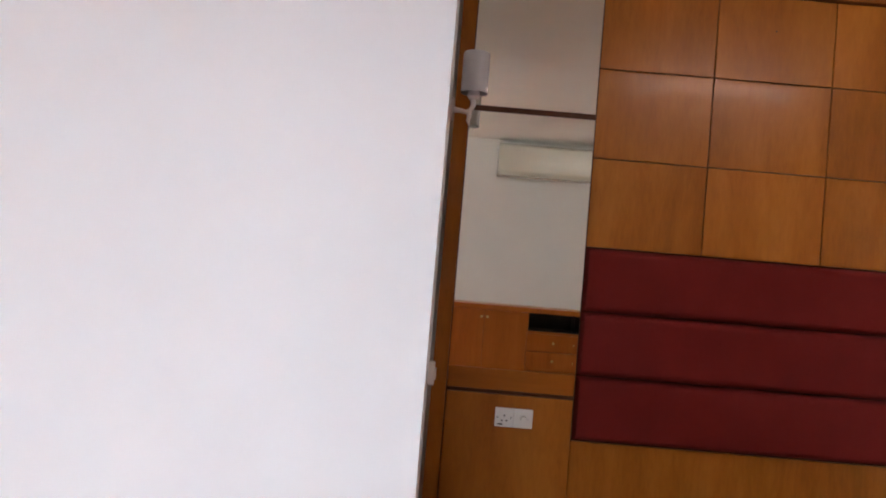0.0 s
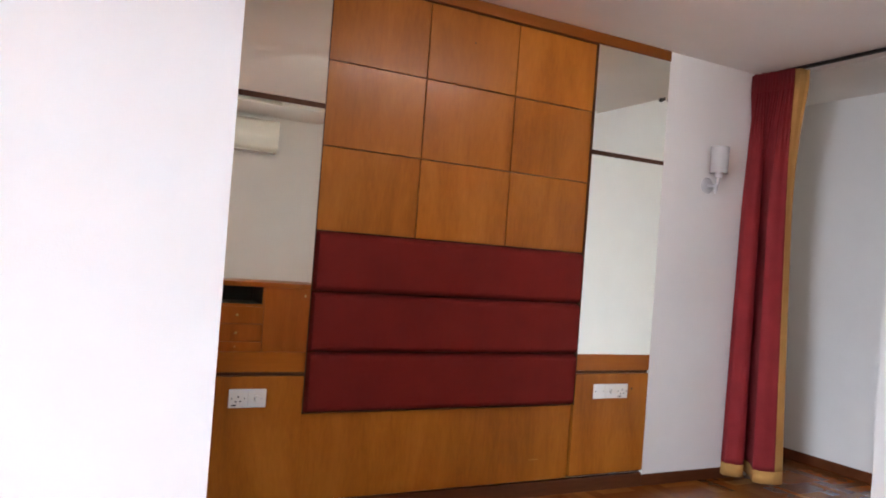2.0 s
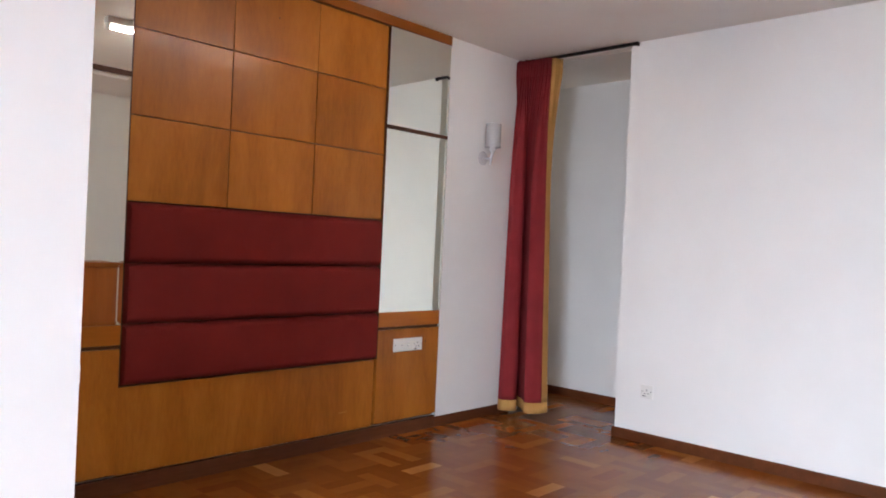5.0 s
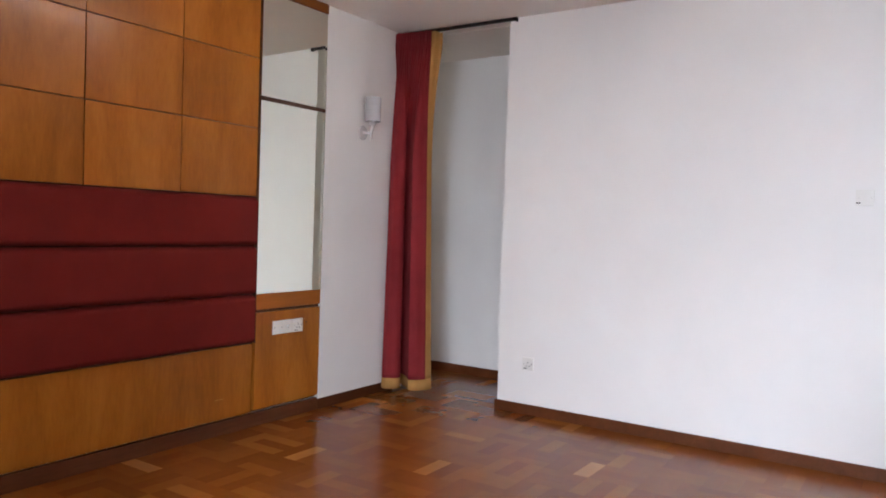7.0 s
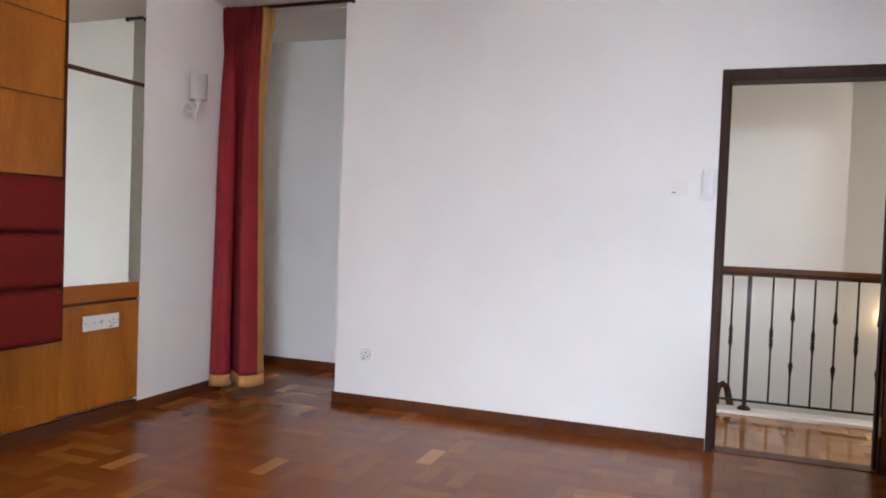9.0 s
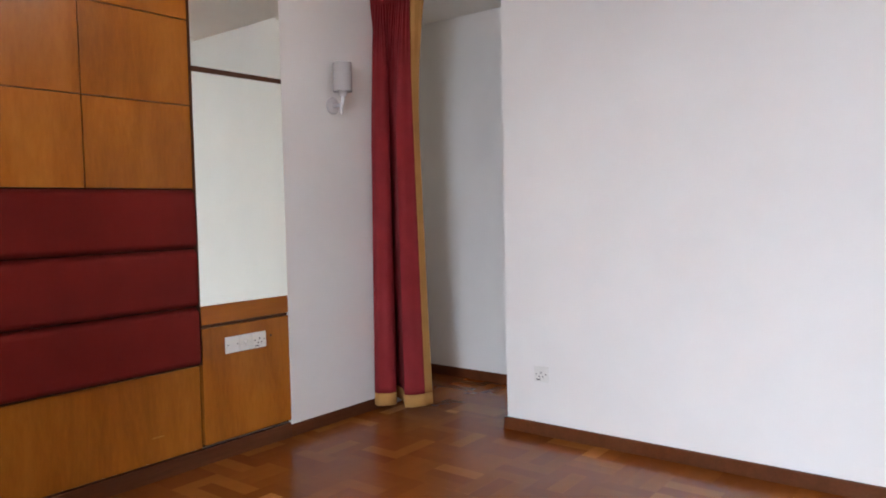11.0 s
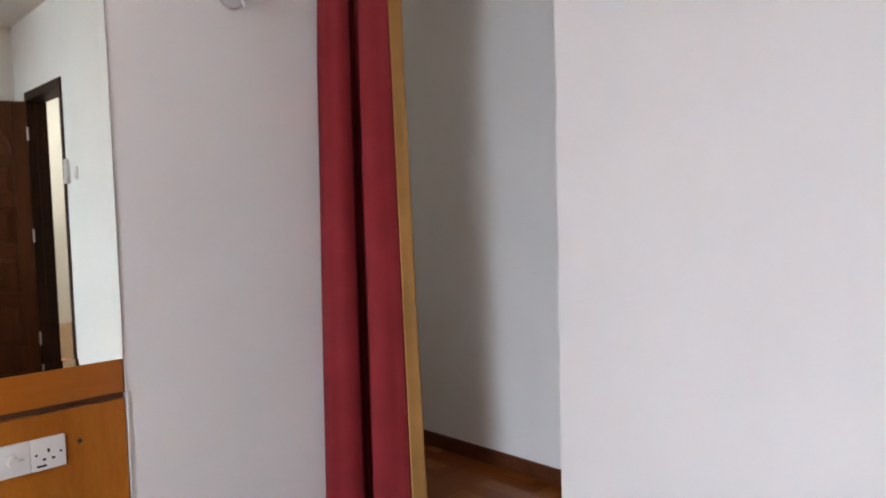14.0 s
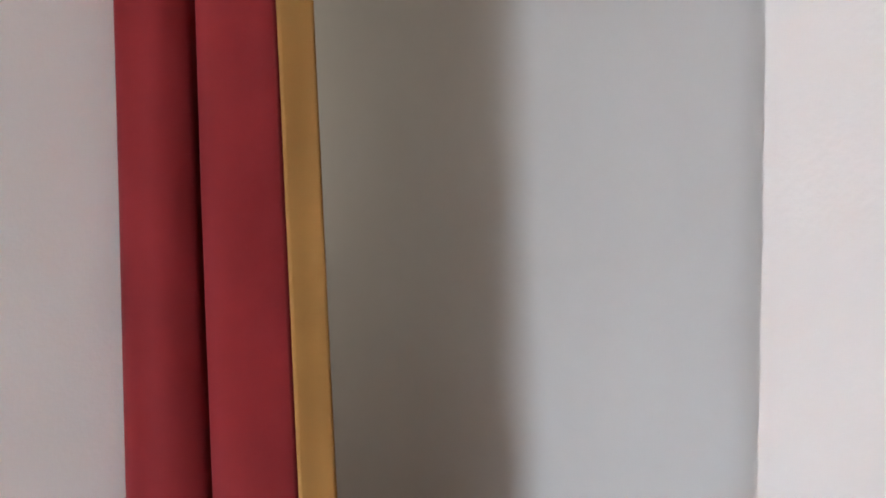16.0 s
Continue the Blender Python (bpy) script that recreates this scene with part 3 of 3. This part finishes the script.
def curtain():
    u = thing("curtain", (2.93, -0.17, 0.0), "drawn-back dark red curtain with ochre trim hanging to the floor", "curtain")
    mid = [(2.975, -0.032), (2.905, -0.026), (2.872, -0.042), (2.860, -0.082), (2.886, -0.129), (2.933, -0.144), (2.962, -0.112), (3.015, -0.050), (3.036, -0.046), (3.030, -0.078),
           (2.992, -0.141), (2.939, -0.202), (2.914, -0.238), (2.948, -0.285), (2.995, -0.306), (3.046, -0.312)]
    low = [(2.98 + (x - 2.98) * 1.24, max(-0.42, -0.03 + (y + 0.03) * 1.12)) for x, y in mid]
    high = [(2.99 + (x - 2.99) * 0.80, -0.03 + (y + 0.03) * 0.86) for x, y in mid]
    n, levels = 130, 60
    cut, hem = int(n * 0.934), 0.030
    lo_c, hi_c = plan_curve(low, n), plan_curve(high, n)
    z0, z1 = 0.045, 2.675

    def header(i):
        """Plan of the gathered heading, nearly flat along the track, its trim turned outwards."""
        f = i / cut
        if f <= 1:
            return Vector((2.910 + 0.035 * f + 0.010 * math.sin(f * 34), -0.028 - 0.297 * f, 0))
        g = (i - cut) / (n - 1 - cut)
        return Vector((2.945 + 0.082 * g, -0.325 - 0.048 * g, 0))

    def row(s):
        z = z0 + (z1 - z0) * s
        k = s ** 0.9
        out = []
        for i in range(n):
            q = lo_c[i].lerp(hi_c[i], k)
            head = max(0.0, (s - 0.955) / 0.045)
            flat = min(1.0, max(0.0, (s - 0.62) / 0.34)) ** 1.7
            q = q.lerp(header(i), flat)
            ripple = 0.008 * math.sin(i * 1.15) * min(1.0, max(0.0, (s - 0.80) / 0.12)) + 0.004 * noise.noise(Vector((i * 0.09, z * 1.3, 4))) + 0.0022 * math.sin(i * 0.62 + 1.5 * noise.noise(Vector((i * 0.05, z * 0.5, 9))))
            q = q + Vector((ripple * (1 + head), ripple * 0.6, 0))
            out.append(Vector((q.x, q.y, z)))
        return out

    def cloth_piece(name, i0, i1, s0, s1, mat, label, lift=0.0):
        bm = bmesh.new()
        steps = max(2, int((s1 - s0) * levels))
        grid = [[bm.verts.new(p + Vector((-lift, -lift, 0))) for p in row(s0 + (s1 - s0) * k / steps)[i0:i1]] for k in range(steps + 1)]
        for a, b in zip(grid, grid[1:]):
            for i in range(len(a) - 1):
                bm.faces.new((a[i], a[i + 1], b[i + 1], b[i]))
        ob = part(name, bm, mat, u, label, smooth=True)
        sol = ob.modifiers.new("thickness", "SOLIDIFY")
        sol.thickness, sol.offset = 0.003, 0

    cloth_piece("heading", 0, cut, 0.953, 1.0, CURTAIN, "gathered heading band", 0.004)
    cloth_piece("drape", 0, cut, hem, 1.0, CURTAIN, "dark red cloth in deep folds")
    cloth_piece("edge_trim", cut - 1, n, hem, 1.0, LINING, "ochre cloth border")
    cloth_piece("hem_trim", 0, n, 0.0, hem, LINING, "ochre cloth hem band")


curtain()


def curtain_track():
    u = thing("curtain_track", (3.0, -0.5, 2.68), "thin dark metal curtain track under the ceiling", "curtain track")
    part("rail", boxes((2.988, -0.985, 2.678, 3.010, -0.020, 2.699), bevel=0.002), RAIL, u)
    part("end_stop", boxes((2.984, -1.000, 2.672, 3.013, -0.985, 2.699), bevel=0.002), RAIL, u)


curtain_track()


# ---------------------------------------------------------------- door
def door_frame():
    u = thing("door_1", (XR, (dy0 + dy1) / 2, 0), "dark stained wooden door frame", "door frame", kind="structure")
    x0, x1 = XR - 0.012, XR + W + 0.012
    f = 0.042
    for a, b in ((dy1, dy1 + f), (dy0 - f, dy0)):
        part("jamb", box(bmesh.new(), x0, a, 0, x1, b, dh + 0.065, 0.004), FRAME, u)
        stop = (dy1 - 0.012, dy1) if a == dy1 else (dy0, dy0 + 0.012)
        part("stop", boxes((XR + 0.05, stop[0], 0, x1 - 0.02, stop[1], dh), bevel=0.002), FRAME, u)
    part("head", box(bmesh.new(), x0, dy0, dh, x1, dy1, dh + 0.065, 0.004), FRAME, u)
    part("threshold", boxes((XR + 0.002, dy0, 0.0, XR + W - 0.002, dy1, 0.006)), PLINTH, u)


def door_leaf():
    """Built along -x from its hinge, face towards +y."""
    hx, hy = XR - 0.014, dy0 - 0.006
    u = thing("door_leaf", (hx, hy, 0), "dark stained wooden door with raised panels, standing open", "door")
    wd, z0, z1, th = 0.80, 0.008, dh - 0.004, 0.042
    stile, mid = 0.105, 0.09
    pw = (wd - 2 * stile - mid) / 2
    rows = [(0.20, 0.53), (0.62, 0.90), (0.99, 1.27), (1.36, 1.60)]
    deep = 0.013
    part("core", boxes((hx - wd + 0.02, hy - th + deep, z0 + 0.02, hx - 0.02, hy - deep, z1 - 0.02)), DOORWOOD, u)
    for a in (hx - wd, hx - stile):
        part("stile", box(bmesh.new(), a, hy - th, z0, a + stile, hy, z1, 0.004), DOORWOOD, u)
    part("muntin", box(bmesh.new(), hx - stile - pw - mid, hy - th + 0.001, z0 + 0.1, hx - stile - pw, hy - 0.001, 1.65, 0.004), DOORWOOD, u)
    for za, zb in zip([z0] + [q for _, q in rows], [p for p, _ in rows] + [z1]):
        part("rail", box(bmesh.new(), hx - wd + stile, hy - th + 0.0005, za, hx - stile, hy - 0.0005, zb, 0.004), DOORWOOD, u)
    for za, zb in rows:
        for k in range(2):
            a = hx - stile - k * (pw + mid)
            for face, d in ((hy - deep, 1), (hy - th + deep, -1)):
                bm = bmesh.new()
                x0, x1, g, e = a - pw + 0.022, a - 0.022, 0.032, 0.022
                vs = [bm.verts.new(v) for v in ((x0, face, za + e), (x1, face, za + e), (x1, face, zb - e), (x0, face, zb - e),
                                                (x0 + g, face + d * 0.011, za + e + g), (x1 - g, face + d * 0.011, za + e + g),
                                                (x1 - g, face + d * 0.011, zb - e - g), (x0 + g, face + d * 0.011, zb - e - g))]
                for q in ((0, 1, 5, 4), (1, 2, 6, 5), (2, 3, 7, 6), (3, 0, 4, 7), (4, 5, 6, 7)):
                    bm.faces.new([vs[i] for i in q])
                part("raised_panel", bm, DOORWOOD, u)
    cx = hx - wd / 2
    for face, d in ((hy, 1), (hy - th, -1)):
        for r in (0.285, 0.185):
            pts = [(cx + r * math.cos(math.pi * k / 20), face + d * 0.003, 1.69 + r * 0.86 * math.sin(math.pi * k / 20)) for k in range(21)]
            part("arch_mould", sweep(bmesh.new(), pts, 0.009, 8), DOORWOOD, u, smooth=True)
        part("arch_foot", boxes((cx - 0.29, face, 1.672, cx + 0.29, face + d * 0.008, 1.690), bevel=0.003), DOORWOOD, u)
    part("handle_plate", box(bmesh.new(), hx - wd + 0.035, hy, 0.93, hx - wd + 0.075, hy + 0.004, 1.13, 0.001), BRASS, u)
    part("handle", sweep(bmesh.new(), [(hx - wd + 0.055, hy + 0.003, 1.06), (hx - wd + 0.055, hy + 0.045, 1.06), (hx - wd + 0.075, hy + 0.055, 1.06), (hx - wd + 0.165, hy + 0.055, 1.06)], 0.008), BRASS, u, smooth=True)
    for z in (0.25, 1.05, 1.83):
        part("hinge", rod(bmesh.new(), (hx + 0.004, hy + 0.004, z - 0.05), (hx + 0.004, hy + 0.004, z + 0.05), 0.007), STEEL, u, "steel butt hinge")
    u.rotation_euler = (0, 0, radians(17))


door_frame()
door_leaf()


# ---------------------------------------------------------------- stair railing on the landing
def railing():
    u = thing("stair_railing", (4.10, -4.2, 0.022), "black wrought-iron stair railing with a dark wooden handrail", "railing")
    part("handrail", box(bmesh.new(), 4.075, -6.5, 0.962, 4.145, -2.64, 1.012, 0.014, 3), DOORWOOD, u, "dark polished wooden handrail", smooth=True)
    part("bottom_bar", boxes((4.102, -6.5, 0.075, 4.118, -2.64, 0.089)), IRON, u)
    part("top_bar", boxes((4.100, -6.5, 0.948, 4.120, -2.64, 0.962)), IRON, u)
    for y in (-3.553, -5.40):
        post = part("post", boxes((4.096, y - 0.014, 0.022, 4.124, y + 0.014, 0.948)), IRON, u)
        part("foot", lathe(bmesh.new(), [(0.045, 0.022), (0.045, 0.030), (0.026, 0.046), (0.0, 0.048)], pose(4.11, y, 0), 16), IRON, post)
    k = 0
    y = -2.80
    while y > -6.4:
        if abs(y + 3.553) > 0.05 and abs(y + 5.40) > 0.05:
            bm = rod(bmesh.new(), (4.11, y, 0.089), (4.11, y, 0.948), 0.0065, sides=8)
            knots = (0.53,) if k % 2 else (0.70, 0.33)
            for z in knots:
                if len(knots) == 1:
                    prof = [(0.006, -0.085), (0.015, -0.035), (0.009, -0.026), (0.016, -0.014), (0.009, -0.004), (0.009, 0.004), (0.016, 0.014), (0.009, 0.026), (0.015, 0.035), (0.006, 0.085)]
                elif z > 0.5:
                    prof = [(0.006, -0.05), (0.016, -0.03), (0.012, 0.0), (0.006, 0.06)]
                else:
                    prof = [(0.006, -0.06), (0.012, 0.0), (0.016, 0.03), (0.006, 0.05)]
                lathe(bm, prof, pose(4.11, y, z), 8)
            part("baluster", bm, IRON, u)
        k += 1
        y -= 0.129


railing()


def stair_handrail():
    u = thing("lower_handrail", (4.27, -3.41, -0.4), "dark wooden end scroll of the descending stair handrail", "handrail")
    pts = [(4.27, -3.370, -0.40), (4.27, -3.372, 0.08), (4.27, -3.385, 0.135), (4.27, -3.412, 0.155), (4.27, -3.440, 0.135), (4.27, -3.455, 0.07), (4.27, -3.475, -0.02), (4.27, -3.52, -0.12), (4.27, -4.6, -0.80)]
    part("rail", sweep(bmesh.new(), pts, 0.024, 10), DOORWOOD, u, smooth=True)


stair_handrail()


def hall_lamp():
    u = thing("stair_lamp", (6.36, -4.85, 0.41), "small lit warm wall lamp in the stairwell", "wall lamp")
    part("bracket", boxes((6.31, -4.88, 0.41, 6.40, -4.82, 0.44), bevel=0.004), BRASS, u)
    part("lit_shade", lathe(bmesh.new(), [(0.0, 0.43), (0.036, 0.43), (0.050, 0.59), (0.0, 0.59)], pose(6.31, -4.85, 0.01), 20), BULB, u, "glowing warm glass shade", smooth=True)


hall_lamp()


# ---------------------------------------------------------------- ceiling tube lamp
def ceiling_tube():
    u = thing("ceiling_light", (1.11, -1.63, 2.70), "lit white fluorescent tube fitting on the ceiling", "ceiling light")
    part("batten", box(bmesh.new(), 0.50, -1.665, 2.655, 1.73, -1.595, 2.70, 0.004), ENAMEL, u)
    for x in (0.505, 1.715):
        part("holder", boxes((x - 0.008, -1.65, 2.610, x + 0.018, -1.61, 2.657), bevel=0.003), PLASTIC, u)
    part("tube", rod(bmesh.new(), (0.52, -1.63, 2.632), (1.71, -1.63, 2.632), 0.013, sides=16), TUBE, u, "lit fluorescent tube", smooth=True)


ceiling_tube()


# ---------------------------------------------------------------- sideboard and air conditioner on the back wall
YF = -4.05
SX = (-0.61, -0.185, 0.255, 0.790, 1.24, 1.66)


def door_front(u, x0, x1, z0, z1, knob_x):
    d = part("cabinet_door", box(bmesh.new(), x0 + 0.002, YF - 0.002, z0, x1 - 0.002, YF + 0.018, z1, 0.002), CABINET, u)
    part("knob", lathe(bmesh.new(), [(0.006, 0.0), (0.006, 0.012), (0.013, 0.018), (0.012, 0.026), (0.0, 0.028)], pose(knob_x, YF + 0.018, z1 - 0.07, -90, 0, 0), 16), BRASS, d, "small brass knob", smooth=True)


def sideboard():
    u = thing("sideboard", (0.52, YF - 0.23, 0), "long varnished wooden low cabinet with doors and drawers", "cabinet")
    part("carcass", boxes((SX[0], YB + 0.001, 0.07, SX[0] + 0.02, YF - 0.003, 0.888), (SX[5] - 0.02, YB + 0.001, 0.07, SX[5], YF - 0.003, 0.888),
                          (SX[0] + 0.02, YB + 0.001, 0.07, SX[5] - 0.02, YF - 0.003, 0.09), (SX[0] + 0.02, YB + 0.001, 0.09, SX[5] - 0.02, YB + 0.015, 0.888),
                          (SX[2] - 0.01, YB + 0.015, 0.09, SX[2] + 0.01, YF - 0.003, 0.888), (SX[3] - 0.01, YB + 0.015, 0.09, SX[3] + 0.01, YF - 0.003, 0.888),
                          (SX[2] + 0.01, YB + 0.015, 0.690, SX[3] - 0.01, YF - 0.003, 0.709)), CABINET, u)
    # the shade inside the niche is put in as black sheets
    part("niche_shade", boxes((SX[2] + 0.011, YB + 0.016, 0.7095, SX[3] - 0.011, YB + 0.022, 0.887), (SX[2] + 0.011, YB + 0.022, 0.7095, SX[2] + 0.015, YF - 0.02, 0.887),
                               (SX[3] - 0.015, YB + 0.022, 0.7095, SX[3] - 0.011, YF - 0.02, 0.887), (SX[2] + 0.015, YB + 0.022, 0.7095, SX[3] - 0.015, YF - 0.02, 0.713)), BLACK, u, "black sheets that darken the open niche")
    part("plinth", boxes((SX[0], YB + 0.001, 0.0, SX[5], YF - 0.04, 0.07)), PLINTH, u)
    part("top", box(bmesh.new(), SX[0] - 0.01, YB + 0.001, 0.888, SX[5] + 0.01, YF + 0.025, 0.938, 0.003), CABINET, u)
    door_front(u, SX[0], SX[1], 0.09, 0.884, SX[1] - 0.03)
    door_front(u, SX[1], SX[2], 0.09, 0.884, SX[1] + 0.03)
    door_front(u, SX[3], SX[4], 0.09, 0.884, SX[4] - 0.03)
    door_front(u, SX[4], SX[5], 0.09, 0.884, SX[4] + 0.03)
    for z0, z1 in ((0.513, 0.686), (0.334, 0.507), (0.212, 0.328), (0.09, 0.206)):
        d = part("drawer", box(bmesh.new(), SX[2] + 0.002, YF - 0.002, z0, SX[3] - 0.002, YF + 0.018, z1, 0.002), CABINET, u)
        part("knob", lathe(bmesh.new(), [(0.006, 0.0), (0.006, 0.012), (0.013, 0.018), (0.012, 0.026), (0.0, 0.028)], pose((SX[2] + SX[3]) / 2, YF + 0.018, (z0 + z1) / 2, -90, 0, 0), 16), BRASS, d, "small brass knob", smooth=True)


def air_conditioner():
    x0, x1, z0, z1 = -0.152, 0.88, 2.29, 2.635
    u = thing("air_conditioner", ((x0 + x1) / 2, YB + 0.1, z0), "cream wall-mounted split air conditioner", "air conditioner")
    bm = bmesh.new()
    front = [z0 + 0.045 + 0.27 * k / 14 for k in range(15)]
    prof = [(YB + 0.001, z0 + 0.01), (YB + 0.06, z0), (YB + 0.15, z0 + 0.008), (YB + 0.172, z0 + 0.022)]
    prof += [(YB + 0.205 - 0.12 * (z - z0 - 0.354) ** 2, z) for z in front]
    prof += [(YB + 0.185, z1 - 0.010), (YB + 0.165, z1), (YB + 0.001, z1)]
    ends = [[bm.verts.new((x, y, z)) for y, z in prof] for x in (x0, x1)]
    for i in range(len(prof)):
        j = (i + 1) % len(prof)
        bm.faces.new((ends[0][i], ends[0][j], ends[1][j], ends[1][i]))
    bm.faces.new(ends[0])
    bm.faces.new(ends[1][::-1])
    part("casing", bm, ACBODY, u, smooth=True)
    part("louvre", box(bmesh.new(), x0 + 0.05, YB + 0.105, z0 + 0.006, x1 - 0.05, YB + 0.19, z0 + 0.016, 0.002), ACBODY, u)
    part("front_seam", boxes((x0 + 0.02, YB + 0.150, z0 + 0.062, x1 - 0.02, YB + 0.1905, z0 + 0.066)), GREY_PLASTIC, u)


sideboard()
air_conditioner()


# ---------------------------------------------------------------- parquet: squares of three fingers in basket weave
def parquet_material(name, stops, island, rough=(0.18, 0.26), spec=0.21):
    """Lacquered hardwood fingers: each its own tone, fine grain, slightly uneven gloss."""
    m = material(name, stops[1][1], 0.2, spec=spec)
    b = m.node_tree.nodes["Principled BSDF"]
    b.inputs["Coat Roughness"].default_value = 0.16
    if island:
        r = node(m, "ShaderNodeNewGeometry").outputs["Random Per Island"]
    else:
        r = node(m, "ShaderNodeObjectInfo").outputs["Random"]
    tone = ramp(m, r, stops)
    geo = node(m, "ShaderNodeNewGeometry")
    rot = node(m, "ShaderNodeVectorMath")
    rot.operation = "ADD"
    wire(m, geo.outputs["Position"], rot.inputs[0])
    comb = node(m, "ShaderNodeCombineXYZ")
    wire(m, r, comb.inputs[2])
    wire(m, comb.outputs[0], rot.inputs[1])
    grain = node(m, "ShaderNodeTexNoise", Scale=16.0, Detail=1.0, Roughness=0.4)
    wire(m, rot.outputs[0], grain.inputs["Vector"])
    mixc = node(m, "ShaderNodeMix")
    mixc.data_type, mixc.blend_type = "RGBA", "MULTIPLY"
    mixc.inputs[0].default_value = 0.10
    wire(m, tone, mixc.inputs[6])
    wire(m, ramp(m, grain.outputs[0], [(0.30, (0.55, 0.50, 0.46)), (0.68, (1.25, 1.22, 1.2))]), mixc.inputs[7])
    wire(m, mixc.outputs[2], b.inputs["Base Color"])
    wear = node(m, "ShaderNodeTexNoise", Scale=2.4, Detail=4.0)
    wire(m, geo.outputs["Position"], wear.inputs["Vector"])
    rr = node(m, "ShaderNodeMapRange")
    rr.inputs["To Min"].default_value, rr.inputs["To Max"].default_value = rough
    wire(m, wear.outputs[0], rr.inputs[0])
    wire(m, rr.outputs[0], b.inputs["Roughness"])
    return m


RED_TONES = [(0.0, (0.172, 0.044, 0.0074)), (0.15, (0.180, 0.047, 0.0080)), (0.5, (0.200, 0.055, 0.0093)), (0.88, (0.232, 0.069, 0.0125)), (0.98, (0.275, 0.092, 0.018)), (1.0, (0.40, 0.165, 0.042))]
HONEY_TONES = [(0.0, (0.235, 0.090, 0.016)), (0.5, (0.315, 0.132, 0.026)), (1.0, (0.39, 0.18, 0.042))]
FINGER = parquet_material("parquet_finger", RED_TONES, False)
FINGER_FAR = parquet_material("parquet_rest", RED_TONES, True)
FINGER_LANDING = parquet_material("parquet_landing", HONEY_TONES, True, (0.05, 0.10), 0.36)
SQ = 0.25


def finger_boxes(x0, x1, y0, y1):
    """All fingers that lie in a stretch of the plan: middle x, y, whether along x, and the rectangle cut to the stretch."""
    ix0, ix1 = math.floor((x0 - 0.085) / SQ), math.ceil((x1 - 0.085) / SQ)
    iy0, iy1 = math.floor((y0 - 0.0) / SQ), math.ceil((y1 - 0.0) / SQ)
    for i in range(ix0, ix1):
        for j in range(iy0, iy1):
            along = (i + j) % 2 == 0
            for k in range(3):
                a, b = 0.085 + i * SQ, j * SQ
                r = (a, b + k * SQ / 3, a + SQ, b + (k + 1) * SQ / 3) if along else (a + k * SQ / 3, b, a + (k + 1) * SQ / 3, b + SQ)
                c = (max(r[0], x0), max(r[1], y0), min(r[2], x1), min(r[3], y1))
                if c[2] - c[0] > 0.004 and c[3] - c[1] > 0.004:
                    yield along, c, c == r


def finger_block(dx, dy):
    g, t, d = 0.0001, 0.00025, 0.0119
    hx, hy = dx / 2 - g, dy / 2 - g
    v = [(sx * hx, sy * hy, -d) for sx, sy in ((-1, -1), (1, -1), (1, 1), (-1, 1))]
    v += [(sx * hx, sy * hy, -t) for sx, sy in ((-1, -1), (1, -1), (1, 1), (-1, 1))]
    v += [(sx * (hx - t), sy * (hy - t), 0.0) for sx, sy in ((-1, -1), (1, -1), (1, 1), (-1, 1))]
    f = [(0, 1, 5, 4), (1, 2, 6, 5), (2, 3, 7, 6), (3, 0, 4, 7), (4, 5, 9, 8), (5, 6, 10, 9), (6, 7, 11, 10), (7, 4, 8, 11), (8, 9, 10, 11)]
    return v, f


def lay_parquet(parent, x0, x1, y0, y1, mat, near=None):
    """Fingers inside the near stretch are pieces of their own; the rest are joined."""
    rng = random.Random(7)
    shared = {}
    for along in (True, False):
        v, f = finger_block(*((SQ, SQ / 3) if along else (SQ / 3, SQ)))
        me = bpy.data.meshes.new("parquet_finger")
        me.from_pydata(v, [], f)
        me.materials.append(FINGER)
        shared[along] = me
    verts, faces = [], []
    off = OFFSET[parent.name]
    for along, c, whole in finger_boxes(x0, x1, y0, y1):
        cx, cy = (c[0] + c[2]) / 2, (c[1] + c[3]) / 2
        lift = rng.uniform(-0.00005, 0.0)
        if near and whole and near[0] < cx < near[1] and near[2] < cy < near[3]:
            ob = new("parquet_finger", shared[along])
            ob.parent = parent
            ob.location = Vector((cx, cy, lift)) - off
        else:
            v, f = finger_block(c[2] - c[0], c[3] - c[1])
            n = len(verts)
            verts += [(x + cx - off.x, y + cy - off.y, z + lift - off.z) for x, y, z in v]
            faces += [tuple(n + i for i in q) for q in f]
    me = bpy.data.meshes.new("parquet")
    me.from_pydata(verts, [], faces)
    me.materials.append(mat)
    ob = new("parquet", me)
    ob.parent = parent
    tagged(ob, kind="stuff")


lay_parquet(floor, XL, XR + W, YW, 0.03, FINGER_FAR, (0.335, 2.835, -2.5, 0.0))
lay_parquet(floor_passage, XR + W + 0.001, XP, -1.6, PN, FINGER_FAR)
lay_parquet(floor_landing, XR + W + 0.001, 4.02, -6.6, -2.5, FINGER_LANDING)
